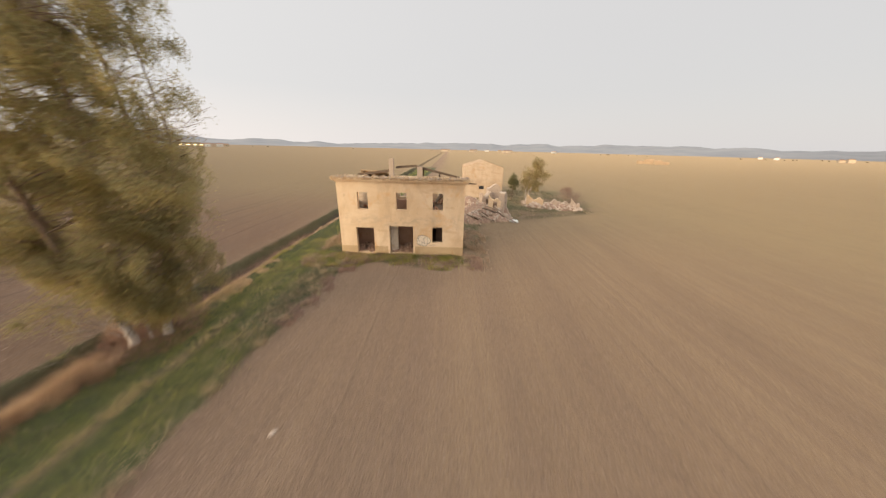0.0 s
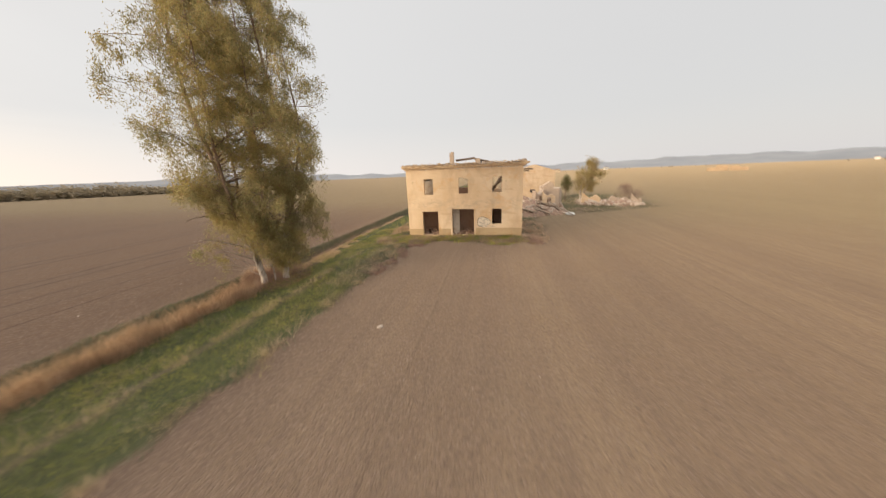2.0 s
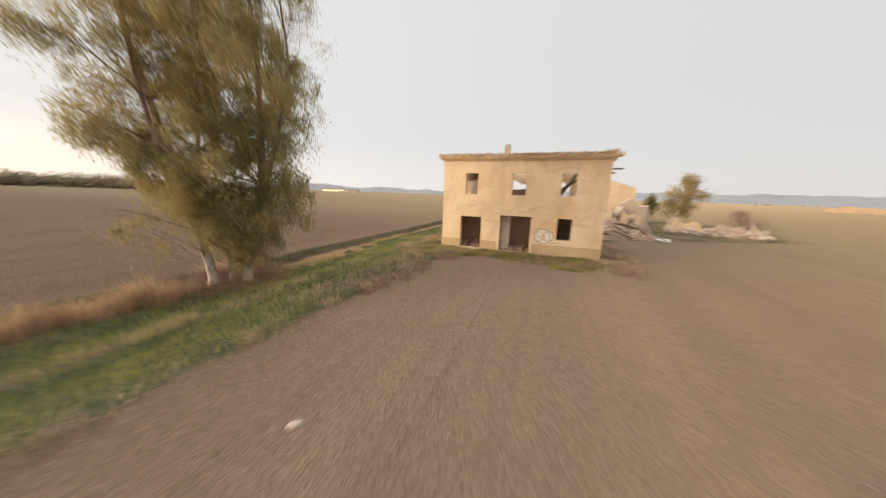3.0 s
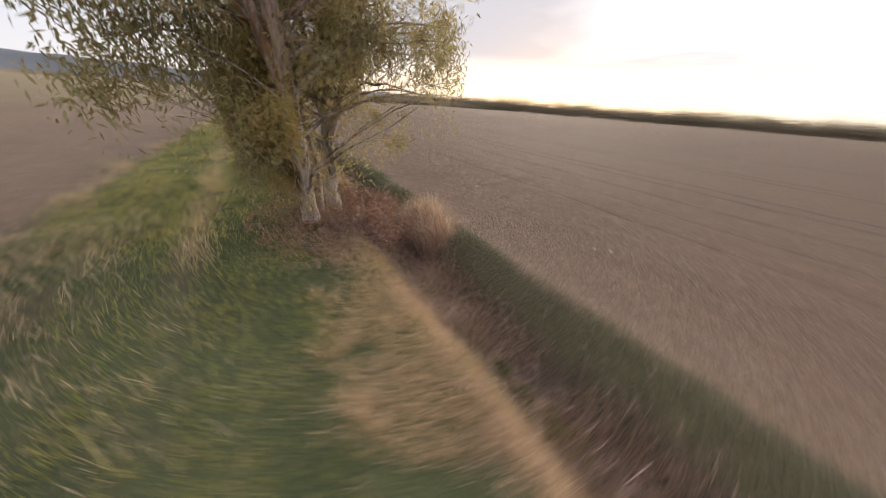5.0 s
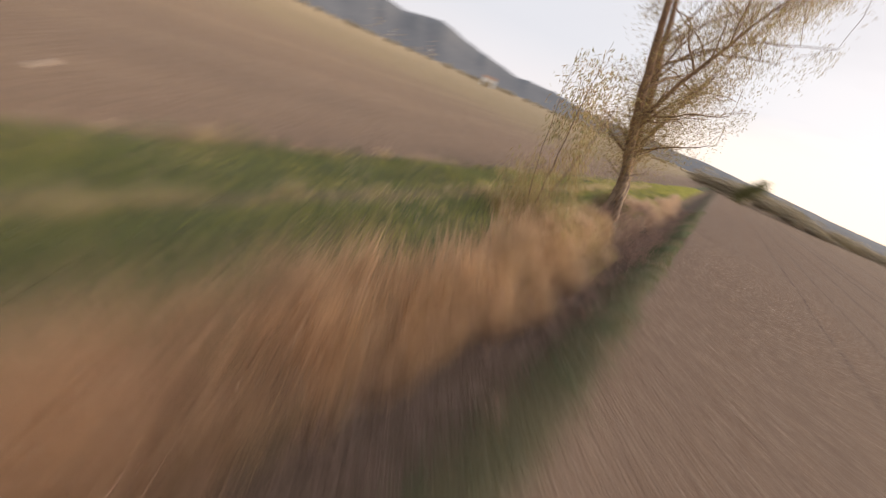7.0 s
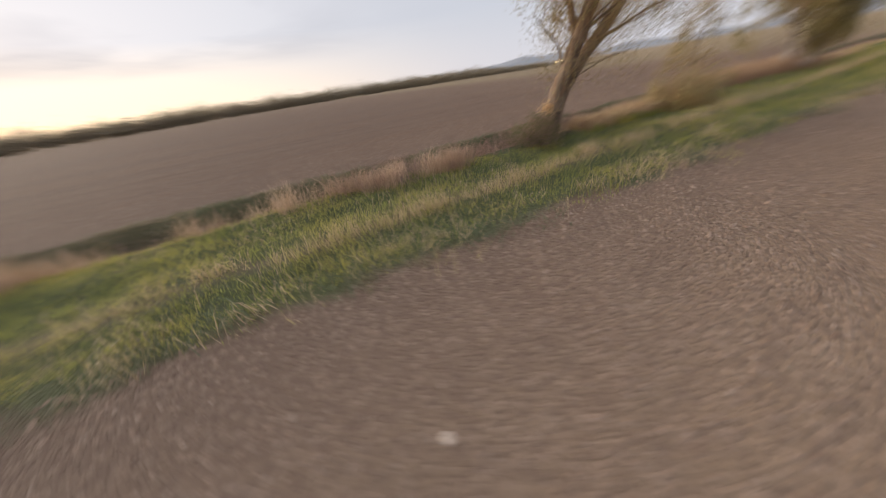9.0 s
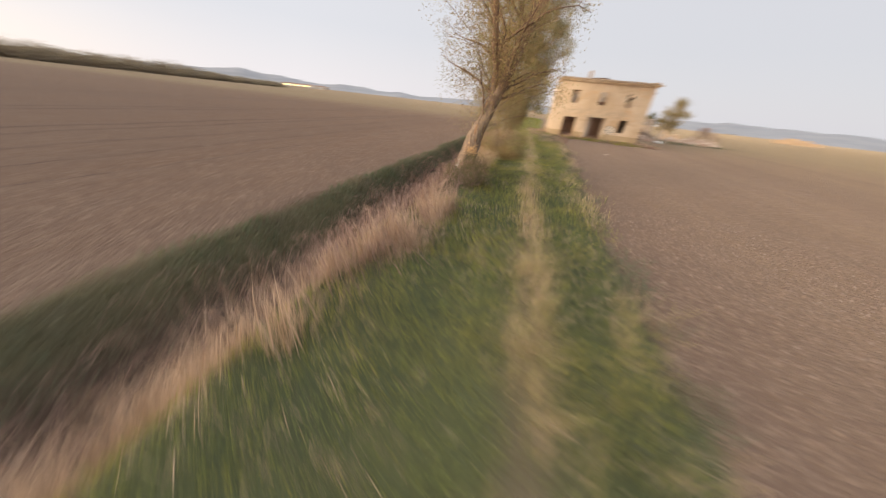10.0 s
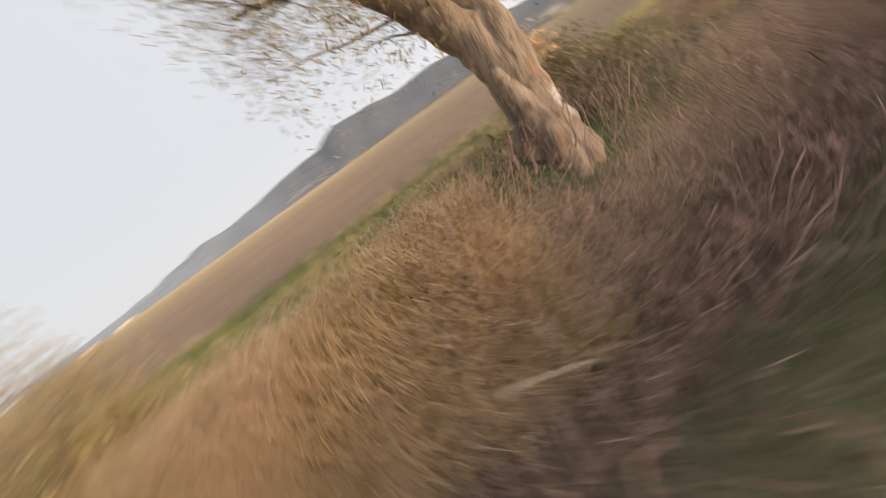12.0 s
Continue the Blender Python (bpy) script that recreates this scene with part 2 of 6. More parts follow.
def ground_material():
    k = material("field_earth", 0.95)
    p = k.pos
    big = k.noise(p, 0.035, 4)
    mid = k.noise(p, 0.6, 5, 0.6)
    clod = k.noise(p, 9.0, 5, 0.7)
    grit = k.noise(p, 45.0, 3, 0.7)
    lump = k.put("ShaderNodeTexVoronoi", Vector=p, Scale=20.0).outputs["Distance"]
    tint = k.put("ShaderNodeTexVoronoi", Vector=p, Scale=20.0).outputs["Color"]
    crumb = k.put("ShaderNodeSeparateColor", Color=tint).outputs[0]
    rows_ = k.noise(k.stretch(p, (2.6, 0.05, 1.0)), 1.0, 3, 0.6)
    xyz = k.put("ShaderNodeSeparateXYZ", Vector=p)
    across = xyz.outputs[0]
    soil = k.mix(big, (0.256, 0.177, 0.115), (0.303, 0.211, 0.135))
    soil = k.mix(k.ramp(mid, (0.35, 0.0), (0.7, 1.0)), soil, (0.320, 0.228, 0.152))
    # darker damp strip along the lane, sandier towards the open field, darker brown beyond the ditch
    strip = k.ramp(k.math("ADD", k.math("DIVIDE", across, 6.0), k.math("MULTIPLY", mid, 0.35)), (0.15, 0.75), (0.62, 0.0))
    strip = k.math("MULTIPLY", strip, k.ramp(k.math("DIVIDE", xyz.outputs[1], -30.0), (0.45, 0.0), (0.65, 1.0)))
    soil = k.mix(strip, soil, (0.168, 0.112, 0.080))
    soil = k.mix(k.math("MULTIPLY", k.ramp(k.math("DIVIDE", across, 20.0), (0.10, 0.0), (0.8, 1.0)), 0.8), soil, k.mix(mid, (0.308, 0.214, 0.130), (0.362, 0.255, 0.155)))
    west = k.ramp(k.math("DIVIDE", k.math("SUBTRACT", -7.0, across), 3.0), (0.0, 0.0), (1.0, 1.0))
    soil = k.mix(k.math("MULTIPLY", west, 0.85), soil, k.mix(big, (0.188, 0.111, 0.067), (0.226, 0.135, 0.081)))
    streak = k.noise(k.stretch(p, (0.22, 0.012, 1.0)), 1.0, 4, 0.6)
    soil = k.mix(k.math("MULTIPLY", k.ramp(streak, (0.42, 0.0), (0.60, 1.0)), 0.35), soil, (0.185, 0.125, 0.088))
    soil = k.mix(k.ramp(clod, (0.38, 0.55), (0.55, 0.0)), soil, (0.155, 0.105, 0.08))
    soil = k.mix(k.ramp(clod, (0.60, 0.0), (0.75, 0.6)), soil, (0.40, 0.31, 0.24))
    soil = k.mix(k.math("MULTIPLY", k.ramp(rows_, (0.42, 0.0), (0.60, 1.0)), 0.30), soil, (0.20, 0.135, 0.10))
    soil = k.mix(k.ramp(crumb, (0.70, 0.0), (1.0, 0.45)), soil, (0.36, 0.265, 0.20))
    soil = k.mix(k.ramp(crumb, (0.0, 0.36), (0.30, 0.0)), soil, (0.165, 0.108, 0.08))
    # tyre lines of the drill, along the ditch
    sway = k.math("ADD", across, k.math("MULTIPLY", k.noise(k.stretch(p, (0.05, 0.06, 1.0)), 1.0, 3), 0.9))
    for rx, deep in RUTS:
        line = k.ramp(k.math("ABSOLUTE", k.math("SUBTRACT", sway, rx + 0.45)), (0.01, 0.8 * deep), (0.10 if rx > -16 else 0.26, 0.0))
        soil = k.mix(k.math("MULTIPLY", line, k.ramp(mid, (0.3, 0.35), (0.6, 1.0))), soil, (0.105, 0.068, 0.050))
    # a thin sprouting crop far off on the house side
    crop = attribute(k, "crop")
    soil = k.mix(k.math("MULTIPLY", crop, k.ramp(mid, (0.2, 0.45), (0.8, 0.9))), soil, (0.320, 0.246, 0.138))
    turf = k.mix(k.ramp(mid, (0.35, 0.0), (0.65, 1.0)), (0.070, 0.088, 0.042), (0.118, 0.132, 0.056))
    turf = k.mix(k.ramp(grit, (0.4, 0.6), (0.6, 0.0)), turf, (0.07, 0.068, 0.035))
    mud = k.mix(clod, (0.075, 0.055, 0.042), (0.15, 0.105, 0.078))
    straw = k.mix(grit, (0.15, 0.105, 0.070), (0.33, 0.23, 0.155))
    col = k.mix(attribute(k, "turf"), soil, turf)
    col = k.mix(attribute(k, "straw"), col, straw)
    col = k.mix(attribute(k, "mud"), col, mud)
    k.set(k.bsdf, "Base Color", col)
    h = k.math("ADD", k.math("MULTIPLY", clod, 1.0), k.math("MULTIPLY", grit, 0.35))
    h = k.math("SUBTRACT", h, k.math("MULTIPLY", lump, 1.1))
    bump(k, h, 1.0, 0.05)
    k.set(k.bsdf, "Diffuse Roughness", 1.0)
    return k.mat


def island(k):
    return k.put("ShaderNodeNewGeometry").outputs["Random Per Island"]


def blade_material(name, dark, light, third=None, share=0.2, rough=0.65, through_=0.35):
    """Thin leaf or blade: colour by blade, patches of the third colour, light coming through."""
    k = material(name, rough)
    r = island(k)
    col = k.mix(r, dark, light)
    if third:
        patch = k.noise(k.pos, 0.7, 3)
        col = k.mix(k.math("MULTIPLY", k.ramp(patch, (0.40, 0.0), (0.62, 1.0)), share), col, third)
    k.set(k.bsdf, "Base Color", col)
    if through_:
        tr = k.put("ShaderNodeBsdfTranslucent", Color=k.mix(0.28, col, (0.42, 0.38, 0.12)))
        mx = k.put("ShaderNodeMixShader")
        mx.inputs[0].default_value = through_
        k.t.links.new(k.bsdf.outputs[0], mx.inputs[1])
        k.t.links.new(tr.outputs[0], mx.inputs[2])
        k.t.links.new(mx.outputs[0], k.end.inputs[0])
    return k.mat


def bark_material(name, pale, grey, brown, patch_scale=3.0, foot=0.85, scar=None):
    k = material(name, 0.85)
    long_ = k.stretch(k.pos, (1.0, 1.0, 0.35))
    a = k.noise(long_, patch_scale, 5, 0.6, 0.6)
    b = k.noise(k.stretch(k.pos, (9.0, 9.0, 1.0)), 2.0, 5, 0.7)
    col = k.mix(k.ramp(a, (0.40, 0.0), (0.50, 1.0)), grey, pale)
    col = k.mix(k.ramp(k.noise(long_, patch_scale * 1.7, 4, 0.6, 0.4), (0.55, 0.0), (0.62, 0.9)), col, brown)
    tall = k.put("ShaderNodeSeparateXYZ", Vector=k.pos).outputs[2]
    col = k.mix(k.ramp(k.math("DIVIDE", tall, 6.0), (0.35, 0.0), (0.75, 0.7)), col, brown)
    col = k.mix(k.ramp(b, (0.35, 0.6), (0.55, 0.0)), col, (0.055, 0.042, 0.034))
    # bare pale wood where the bark has peeled off near the foot
    peeled = k.ramp(k.math("ADD", k.math("DIVIDE", tall, 2.2), a), (0.62, foot), (0.82, 0.0))
    col = k.mix(peeled, col, tuple(min(0.8, v * 1.25) for v in pale))
    if scar:
        # one patch of bare wood
        away = k.put("ShaderNodeVectorMath")
        away.operation = "DISTANCE"
        k.t.links.new(k.stretch(k.pos, (1.0, 1.0, 0.45)), away.inputs[0])
        away.inputs[1].default_value = (scar[0], scar[1], scar[2] * 0.45)
        bare = k.ramp(k.math("ADD", away.outputs["Value"], k.math("MULTIPLY", a, 0.35)), (0.28, 1.0), (0.33, 0.0))
        col = k.mix(bare, col, (0.50, 0.44, 0.39))
    k.set(k.bsdf, "Base Color", col)
    bump(k, k.math("ADD", a, b), 0.8, 0.04)
    return k.mat


def plaster_material(name, base, light, stain, weathered=0.6):
    k = material(name, 0.92)
    a = k.noise(k.pos, 0.38, 6, 0.62, 0.5)
    b = k.noise(k.stretch(k.pos, (0.9, 0.9, 0.35)), 0.9, 6, 0.65, 0.4)
    e = k.noise(k.stretch(k.pos, (0.35, 0.35, 1.5)), 0.8, 6, 0.7, 0.3)
    c = k.noise(k.pos, 2.4, 7, 0.72)
    f = k.noise(k.pos, 30.0, 3, 0.7)
    col = k.mix(k.ramp(a, (0.38, 0.0), (0.62, 1.0)), base, light)
    col = k.mix(k.math("MULTIPLY", k.ramp(b, (0.50, 0.0), (0.68, 1.0)), weathered * 0.8), col, stain)
    col = k.mix(k.math("MULTIPLY", k.ramp(e, (0.56, 0.0), (0.66, 1.0)), weathered * 0.7), col, (base[0] * 0.78, base[1] * 0.70, base[2] * 0.66))
    col = k.mix(k.math("MULTIPLY", k.ramp(e, (0.30, 1.0), (0.42, 0.0)), weathered * 0.6), col, (light[0] * 1.05, light[1] * 1.08, light[2] * 1.18))
    col = k.mix(k.math("MULTIPLY", k.ramp(c, (0.60, 0.0), (0.70, 1.0)), weathered * 0.75), col, (0.38, 0.27, 0.18))
    col = k.mix(k.ramp(f, (0.3, 0.22), (0.5, 0.0)), col, stain)
    # worn plaster at floor level, blotches of bare orange coat
    tall = k.put("ShaderNodeSeparateXYZ", Vector=k.pos).outputs[2]
    floor_ = k.ramp(k.math("ABSOLUTE", k.math("SUBTRACT", tall, 3.15)), (0.0, 1.0), (0.75, 0.0))
    worn = k.ramp(k.noise(k.stretch(k.pos, (0.7, 0.7, 1.6)), 1.3, 7, 0.7, 0.6), (0.46, 0.0), (0.60, 1.0))
    col = k.mix(k.math("MULTIPLY", k.math("MULTIPLY", floor_, worn), weathered * 0.9), col, (base[0] * 0.72, base[1] * 0.76, base[2] * 0.86))
    blotch = k.ramp(k.noise(k.pos, 0.55, 5, 0.6, 1.2), (0.56, 0.0), (0.68, 1.0))
    col = k.mix(k.math("MULTIPLY", blotch, weathered * 0.75), col, (base[0] * 0.98, base[1] * 0.82, base[2] * 0.62))
    k.set(k.bsdf, "Base Color", col)
    bump(k, k.math("ADD", c, k.math("MULTIPLY", f, 0.4)), 0.5, 0.02)
    return k.mat


def rough_material(name, a, b, c, scale=4.0, per_piece=True, rough=0.92, relief=0.03):
    """Stone, brick, tile or old timber: colour by piece, grain and stains."""
    k = material(name, rough)
    n = k.noise(k.pos, scale, 6, 0.65)
    g = k.noise(k.pos, scale * 9, 3, 0.7)
    f = k.mix(island(k), a, b) if per_piece else k.mix(k.ramp(n, (0.35, 0.0), (0.65, 1.0)), a, b)
    col = k.mix(k.ramp(n, (0.50, 0.0), (0.68, 0.75)), f, c)
    col = k.mix(k.ramp(g, (0.3, 0.4), (0.5, 0.0)), col, (a[0] * 0.4, a[1] * 0.4, a[2] * 0.4))
    k.set(k.bsdf, "Base Color", col)
    bump(k, k.math("ADD", n, k.math("MULTIPLY", g, 0.4)), 0.7, relief)
    return k.mat


def plain(name, colour, rough=0.7, vary=0.25, scale=6.0):
    k = material(name, rough)
    n = k.noise(k.pos, scale, 4, 0.6)
    d = tuple(v * (1 - vary) for v in colour)
    k.set(k.bsdf, "Base Color", k.mix(n, d, colour))
    return k.mat


def lamp_material(name, colour, power):
    m = bpy.data.materials.new(name)
    m.use_nodes = True
    k = Nodes(m.node_tree)
    e = k.put("ShaderNodeEmission", Strength=power)
    e.inputs[0].default_value = (*colour, 1)
    k.put("ShaderNodeOutputMaterial", Surface=e.outputs[0])
    return m


EARTH = ground_material()
CLOD = rough_material("clod_earth", (0.185, 0.124, 0.088), (0.310, 0.218, 0.158), (0.41, 0.32, 0.25), 7.0)
GREEN = blade_material("green_grass", (0.128, 0.165, 0.058), (0.390, 0.420, 0.116), (0.58, 0.490, 0.130), 0.60, 0.65, 0.60)
BANK = blade_material("dark_bank_grass", (0.085, 0.108, 0.070), (0.155, 0.186, 0.114), (0.24, 0.190, 0.145), 0.6)
DRY = blade_material("dry_grass", (0.48, 0.340, 0.225), (0.72, 0.545, 0.385), (0.42, 0.34, 0.15), 0.4)
YELLOW = blade_material("yellowed_grass", (0.40, 0.345, 0.140), (0.68, 0.565, 0.270), (0.36, 0.36, 0.12), 0.4, 0.65, 0.5)
GOLD = blade_material("golden_grass", (0.42, 0.285, 0.180), (0.80, 0.580, 0.375), (0.42, 0.34, 0.17), 0.4, 0.65, 0.45)
STRAW = blade_material("bleached_reed", (0.48, 0.320, 0.225), (0.78, 0.585, 0.44), (0.40, 0.265, 0.19), 0.6)
REED = blade_material("dead_reed", (0.36, 0.228, 0.155), (0.74, 0.510, 0.35), (0.29, 0.19, 0.14), 0.6, 0.65, 0.5)
BRAMBLE = blade_material("dead_bramble", (0.185, 0.126, 0.112), (0.420, 0.292, 0.243), (0.42, 0.25, 0.18), 0.5, 0.8, 0.15)
RUST = blade_material("rusty_bramble", (0.30, 0.155, 0.105), (0.52, 0.285, 0.185), (0.26, 0.17, 0.13), 0.5, 0.8, 0.2)
GUM_LEAF = blade_material("gum_leaf", (0.195, 0.185, 0.105), (0.470, 0.420, 0.215), (0.56, 0.440, 0.150), 0.55, 0.6, 0.48)
OLD_LEAF = blade_material("yellowing_leaf", (0.26, 0.182, 0.098), (0.47, 0.345, 0.178), (0.52, 0.32, 0.15), 0.5, 0.6, 0.30)
DEAD_LEAF = blade_material("orange_dead_leaf", (0.52, 0.33, 0.17), (0.74, 0.50, 0.27), None, 0.2, 0.7, 0.3)
SHRUB_LEAF = blade_material("shrub_leaf", (0.070, 0.088, 0.036), (0.150, 0.155, 0.062), (0.20, 0.15, 0.07), 0.4, 0.6)
# far leaf colours are lightened to carry the distance haze
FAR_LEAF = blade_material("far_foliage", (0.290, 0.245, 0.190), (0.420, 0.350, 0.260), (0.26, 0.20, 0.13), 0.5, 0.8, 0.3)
GUM_BARK = bark_material("gum_bark", (0.56, 0.49, 0.42), (0.17, 0.14, 0.115), (0.27, 0.165, 0.10))
OLD_BARK = bark_material("old_bark", (0.33, 0.245, 0.175), (0.145, 0.106, 0.080), (0.29, 0.175, 0.105), 4.0, 0.12, (-5.16, -32.64, 0.60))
TWIG = plain("twig_bark", (0.27, 0.195, 0.14), 0.9)
PLASTER = plaster_material("ochre_plaster", (0.66, 0.485, 0.310), (0.75, 0.595, 0.42), (0.52, 0.375, 0.245), 0.75)
PLINTH = plaster_material("plinth_plaster", (0.46, 0.335, 0.195), (0.53, 0.39, 0.235), (0.36, 0.26, 0.16), 0.7)
SHED_WALL = plaster_material("faded_ochre_plaster", (0.50, 0.37, 0.250), (0.58, 0.455, 0.33), (0.41, 0.30, 0.20))
# red-brown inner plaster, its colour darkened for the shade indoors
SHADED_RED = plaster_material("shaded_red_plaster", (0.29, 0.18, 0.128), (0.40, 0.265, 0.195), (0.17, 0.105, 0.075), 0.9)
INSIDE = plaster_material("inner_plaster", (0.52, 0.43, 0.33), (0.66, 0.57, 0.46), (0.28, 0.19, 0.13), 0.9)
STONE = rough_material("rubble_stone", (0.35, 0.275, 0.215), (0.58, 0.475, 0.39), (0.61, 0.475, 0.355), 2.0)
MASONRY = rough_material("broken_masonry", (0.45, 0.355, 0.275), (0.61, 0.49, 0.39), (0.31, 0.23, 0.18), 1.3, False)
BRICK = rough_material("old_brick", (0.30, 0.135, 0.080), (0.42, 0.22, 0.13), (0.45, 0.34, 0.25))
TILE = rough_material("clay_tile", (0.40, 0.265, 0.16), (0.60, 0.44, 0.28), (0.55, 0.45, 0.32), 3.0)
TIMBER = rough_material("old_timber", (0.085, 0.058, 0.040), (0.155, 0.11, 0.078), (0.20, 0.155, 0.115), 5.0)
DEBRIS = rough_material("debris", (0.26, 0.165, 0.12), (0.38, 0.26, 0.19), (0.46, 0.33, 0.24), 3.0, False)
PAINT = plain("graffiti_white", (0.78, 0.68, 0.55), 0.6, 0.1)
INK = plain("graffiti_black", (0.045, 0.04, 0.04), 0.6, 0.2)
SACK = plain("white_sacking", (0.82, 0.81, 0.78), 0.6, 0.12)
PALE_WOOD = plain("bleached_wood", (0.42, 0.34, 0.265), 0.85, 0.3, 14)
FAR_WALL = plain("far_wall", (0.62, 0.50, 0.37), 0.9, 0.2, 0.2)
FAR_RUIN = plain("far_ruin_wall", (0.52, 0.38, 0.25), 0.9, 0.45, 0.35)
FAR_WHITE = plain("far_white_wall", (0.78, 0.76, 0.72), 0.9, 0.12, 0.2)
FAR_ROOF = plain("far_roof", (0.30, 0.19, 0.13), 0.9, 0.25, 0.3)
GLASS_AND_HOLE = plain("dark_pane_and_hole", (0.04, 0.04, 0.045), 0.2, 0.1)
LAMP = lamp_material("lamp_glow", (1.0, 0.72, 0.30), 8.0)


def hill_material():
    k = material("far_hills", 1.0)
    n = k.noise(k.pos, 0.004, 6, 0.65)
    f = k.noise(k.pos, 0.03, 4, 0.7)
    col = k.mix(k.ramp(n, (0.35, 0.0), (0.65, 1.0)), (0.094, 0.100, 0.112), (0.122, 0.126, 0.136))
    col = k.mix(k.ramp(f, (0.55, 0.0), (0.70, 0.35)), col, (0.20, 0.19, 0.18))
    # air haze is put into the base colour, paler and bluer towards the north
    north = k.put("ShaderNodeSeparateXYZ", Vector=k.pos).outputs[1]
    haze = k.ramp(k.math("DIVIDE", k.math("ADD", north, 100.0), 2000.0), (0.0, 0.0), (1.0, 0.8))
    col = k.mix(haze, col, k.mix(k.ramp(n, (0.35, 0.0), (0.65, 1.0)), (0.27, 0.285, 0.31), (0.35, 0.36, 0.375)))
    k.set(k.bsdf, "Base Color", col)
    return k.mat


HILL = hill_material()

# ---- mesh helpers ----
rng = np.random.default_rng(7)


def hashed(ix, iy, seed):
    h = np.sin(ix * 127.1 + iy * 311.7 + seed * 74.7) * 43758.5453
    return h - np.floor(h)


def lattice(x, y, seed):
    ix, iy = np.floor(x), np.floor(y)
    fx, fy = x - ix, y - iy
    fx, fy = fx * fx * (3 - 2 * fx), fy * fy * (3 - 2 * fy)
    a = hashed(ix, iy, seed) * (1 - fx) + hashed(ix + 1, iy, seed) * fx
    b = hashed(ix, iy + 1, seed) * (1 - fx) + hashed(ix + 1, iy + 1, seed) * fx
    return a * (1 - fy) + b * fy


def field(x, y, scale, seed=0.0):
    """Smooth noise from 0 to 1 over the plan: two turned octaves."""
    x, y = np.asarray(x, float) * scale, np.asarray(y, float) * scale
    v = 0.62 * lattice(0.83 * x - 0.56 * y, 0.56 * x + 0.83 * y, seed) + 0.38 * lattice(1.1 * x + 1.8 * y, 1.8 * x - 1.1 * y, seed + 13.3)
    return np.clip((v - 0.5) * 1.35 + 0.5, 0, 1)


def mesh_arrays(name, verts, faces):
    """A mesh from arrays; faces all have the same number of corners."""
    verts, faces = np.asarray(verts, np.float32), np.asarray(faces, np.int32)
    me = bpy.data.meshes.new(name)
    k = faces.shape[1]
    me.vertices.add(len(verts))
    me.vertices.foreach_set("co", verts.ravel())
    me.loops.add(faces.size)
    me.loops.foreach_set("vertex_index", faces.ravel())
    me.polygons.add(len(faces))
    me.polygons.foreach_set("loop_start", np.arange(len(faces), dtype=np.int32) * k)
    me.update(calc_edges=True)
    return me


def whole(name, mesh, mat, label="", category="", kind="", group="", smooth=False):
    """A top-level mesh object."""
    ob = new(name, mesh)
    if mat:
        mesh.materials.append(mat)
    if smooth:
        mesh.polygons.foreach_set("use_smooth", np.ones(len(mesh.polygons), bool))
    return tagged(ob, label, category, group, kind)


def empty(name, m, label, category, group="", kind=""):
    ob = new(name)
    ob.matrix_world = m
    return tagged(ob, label, category, group, kind)


def bm_mesh(bm, name, smooth=False):
    me = bpy.data.meshes.new(name)
    bm.normal_update()
    bm.to_mesh(me)
    bm.free()
    if smooth:
        me.polygons.foreach_set("use_smooth", np.ones(len(me.polygons), bool))
    return me


def part(name, data, mat, parent, label="", smooth=False, kind=""):
    """Links a bmesh or mesh as one object under a thing or a part; its numbers are in the parent's space."""
    me = bm_mesh(data, name, smooth) if isinstance(data, bmesh.types.BMesh) else data
    if smooth and len(me.polygons):
        me.polygons.foreach_set("use_smooth", np.ones(len(me.polygons), bool))
    if mat and not me.materials:
        me.materials.append(mat)
    ob = new(name, me)
    ob.parent = parent
    return tagged(ob, label, kind=kind)


def box(bm, x0, x1, y0, y1, z0, z1, jitter=0.0):
    v = [bm.verts.new((x + random.uniform(-jitter, jitter), y + random.uniform(-jitter, jitter), z + random.uniform(-jitter, jitter)))
         for x in (x0, x1) for y in (y0, y1) for z in (z0, z1)]
    for f in ((0, 1, 3, 2), (4, 6, 7, 5), (0, 4, 5, 1), (2, 3, 7, 6), (0, 2, 6, 4), (1, 5, 7, 3)):
        bm.faces.new([v[i] for i in f])
    return v


def boxed(*args, jitter=0.0):
    bm = bmesh.new()
    box(bm, *args, jitter=jitter)
    return bm


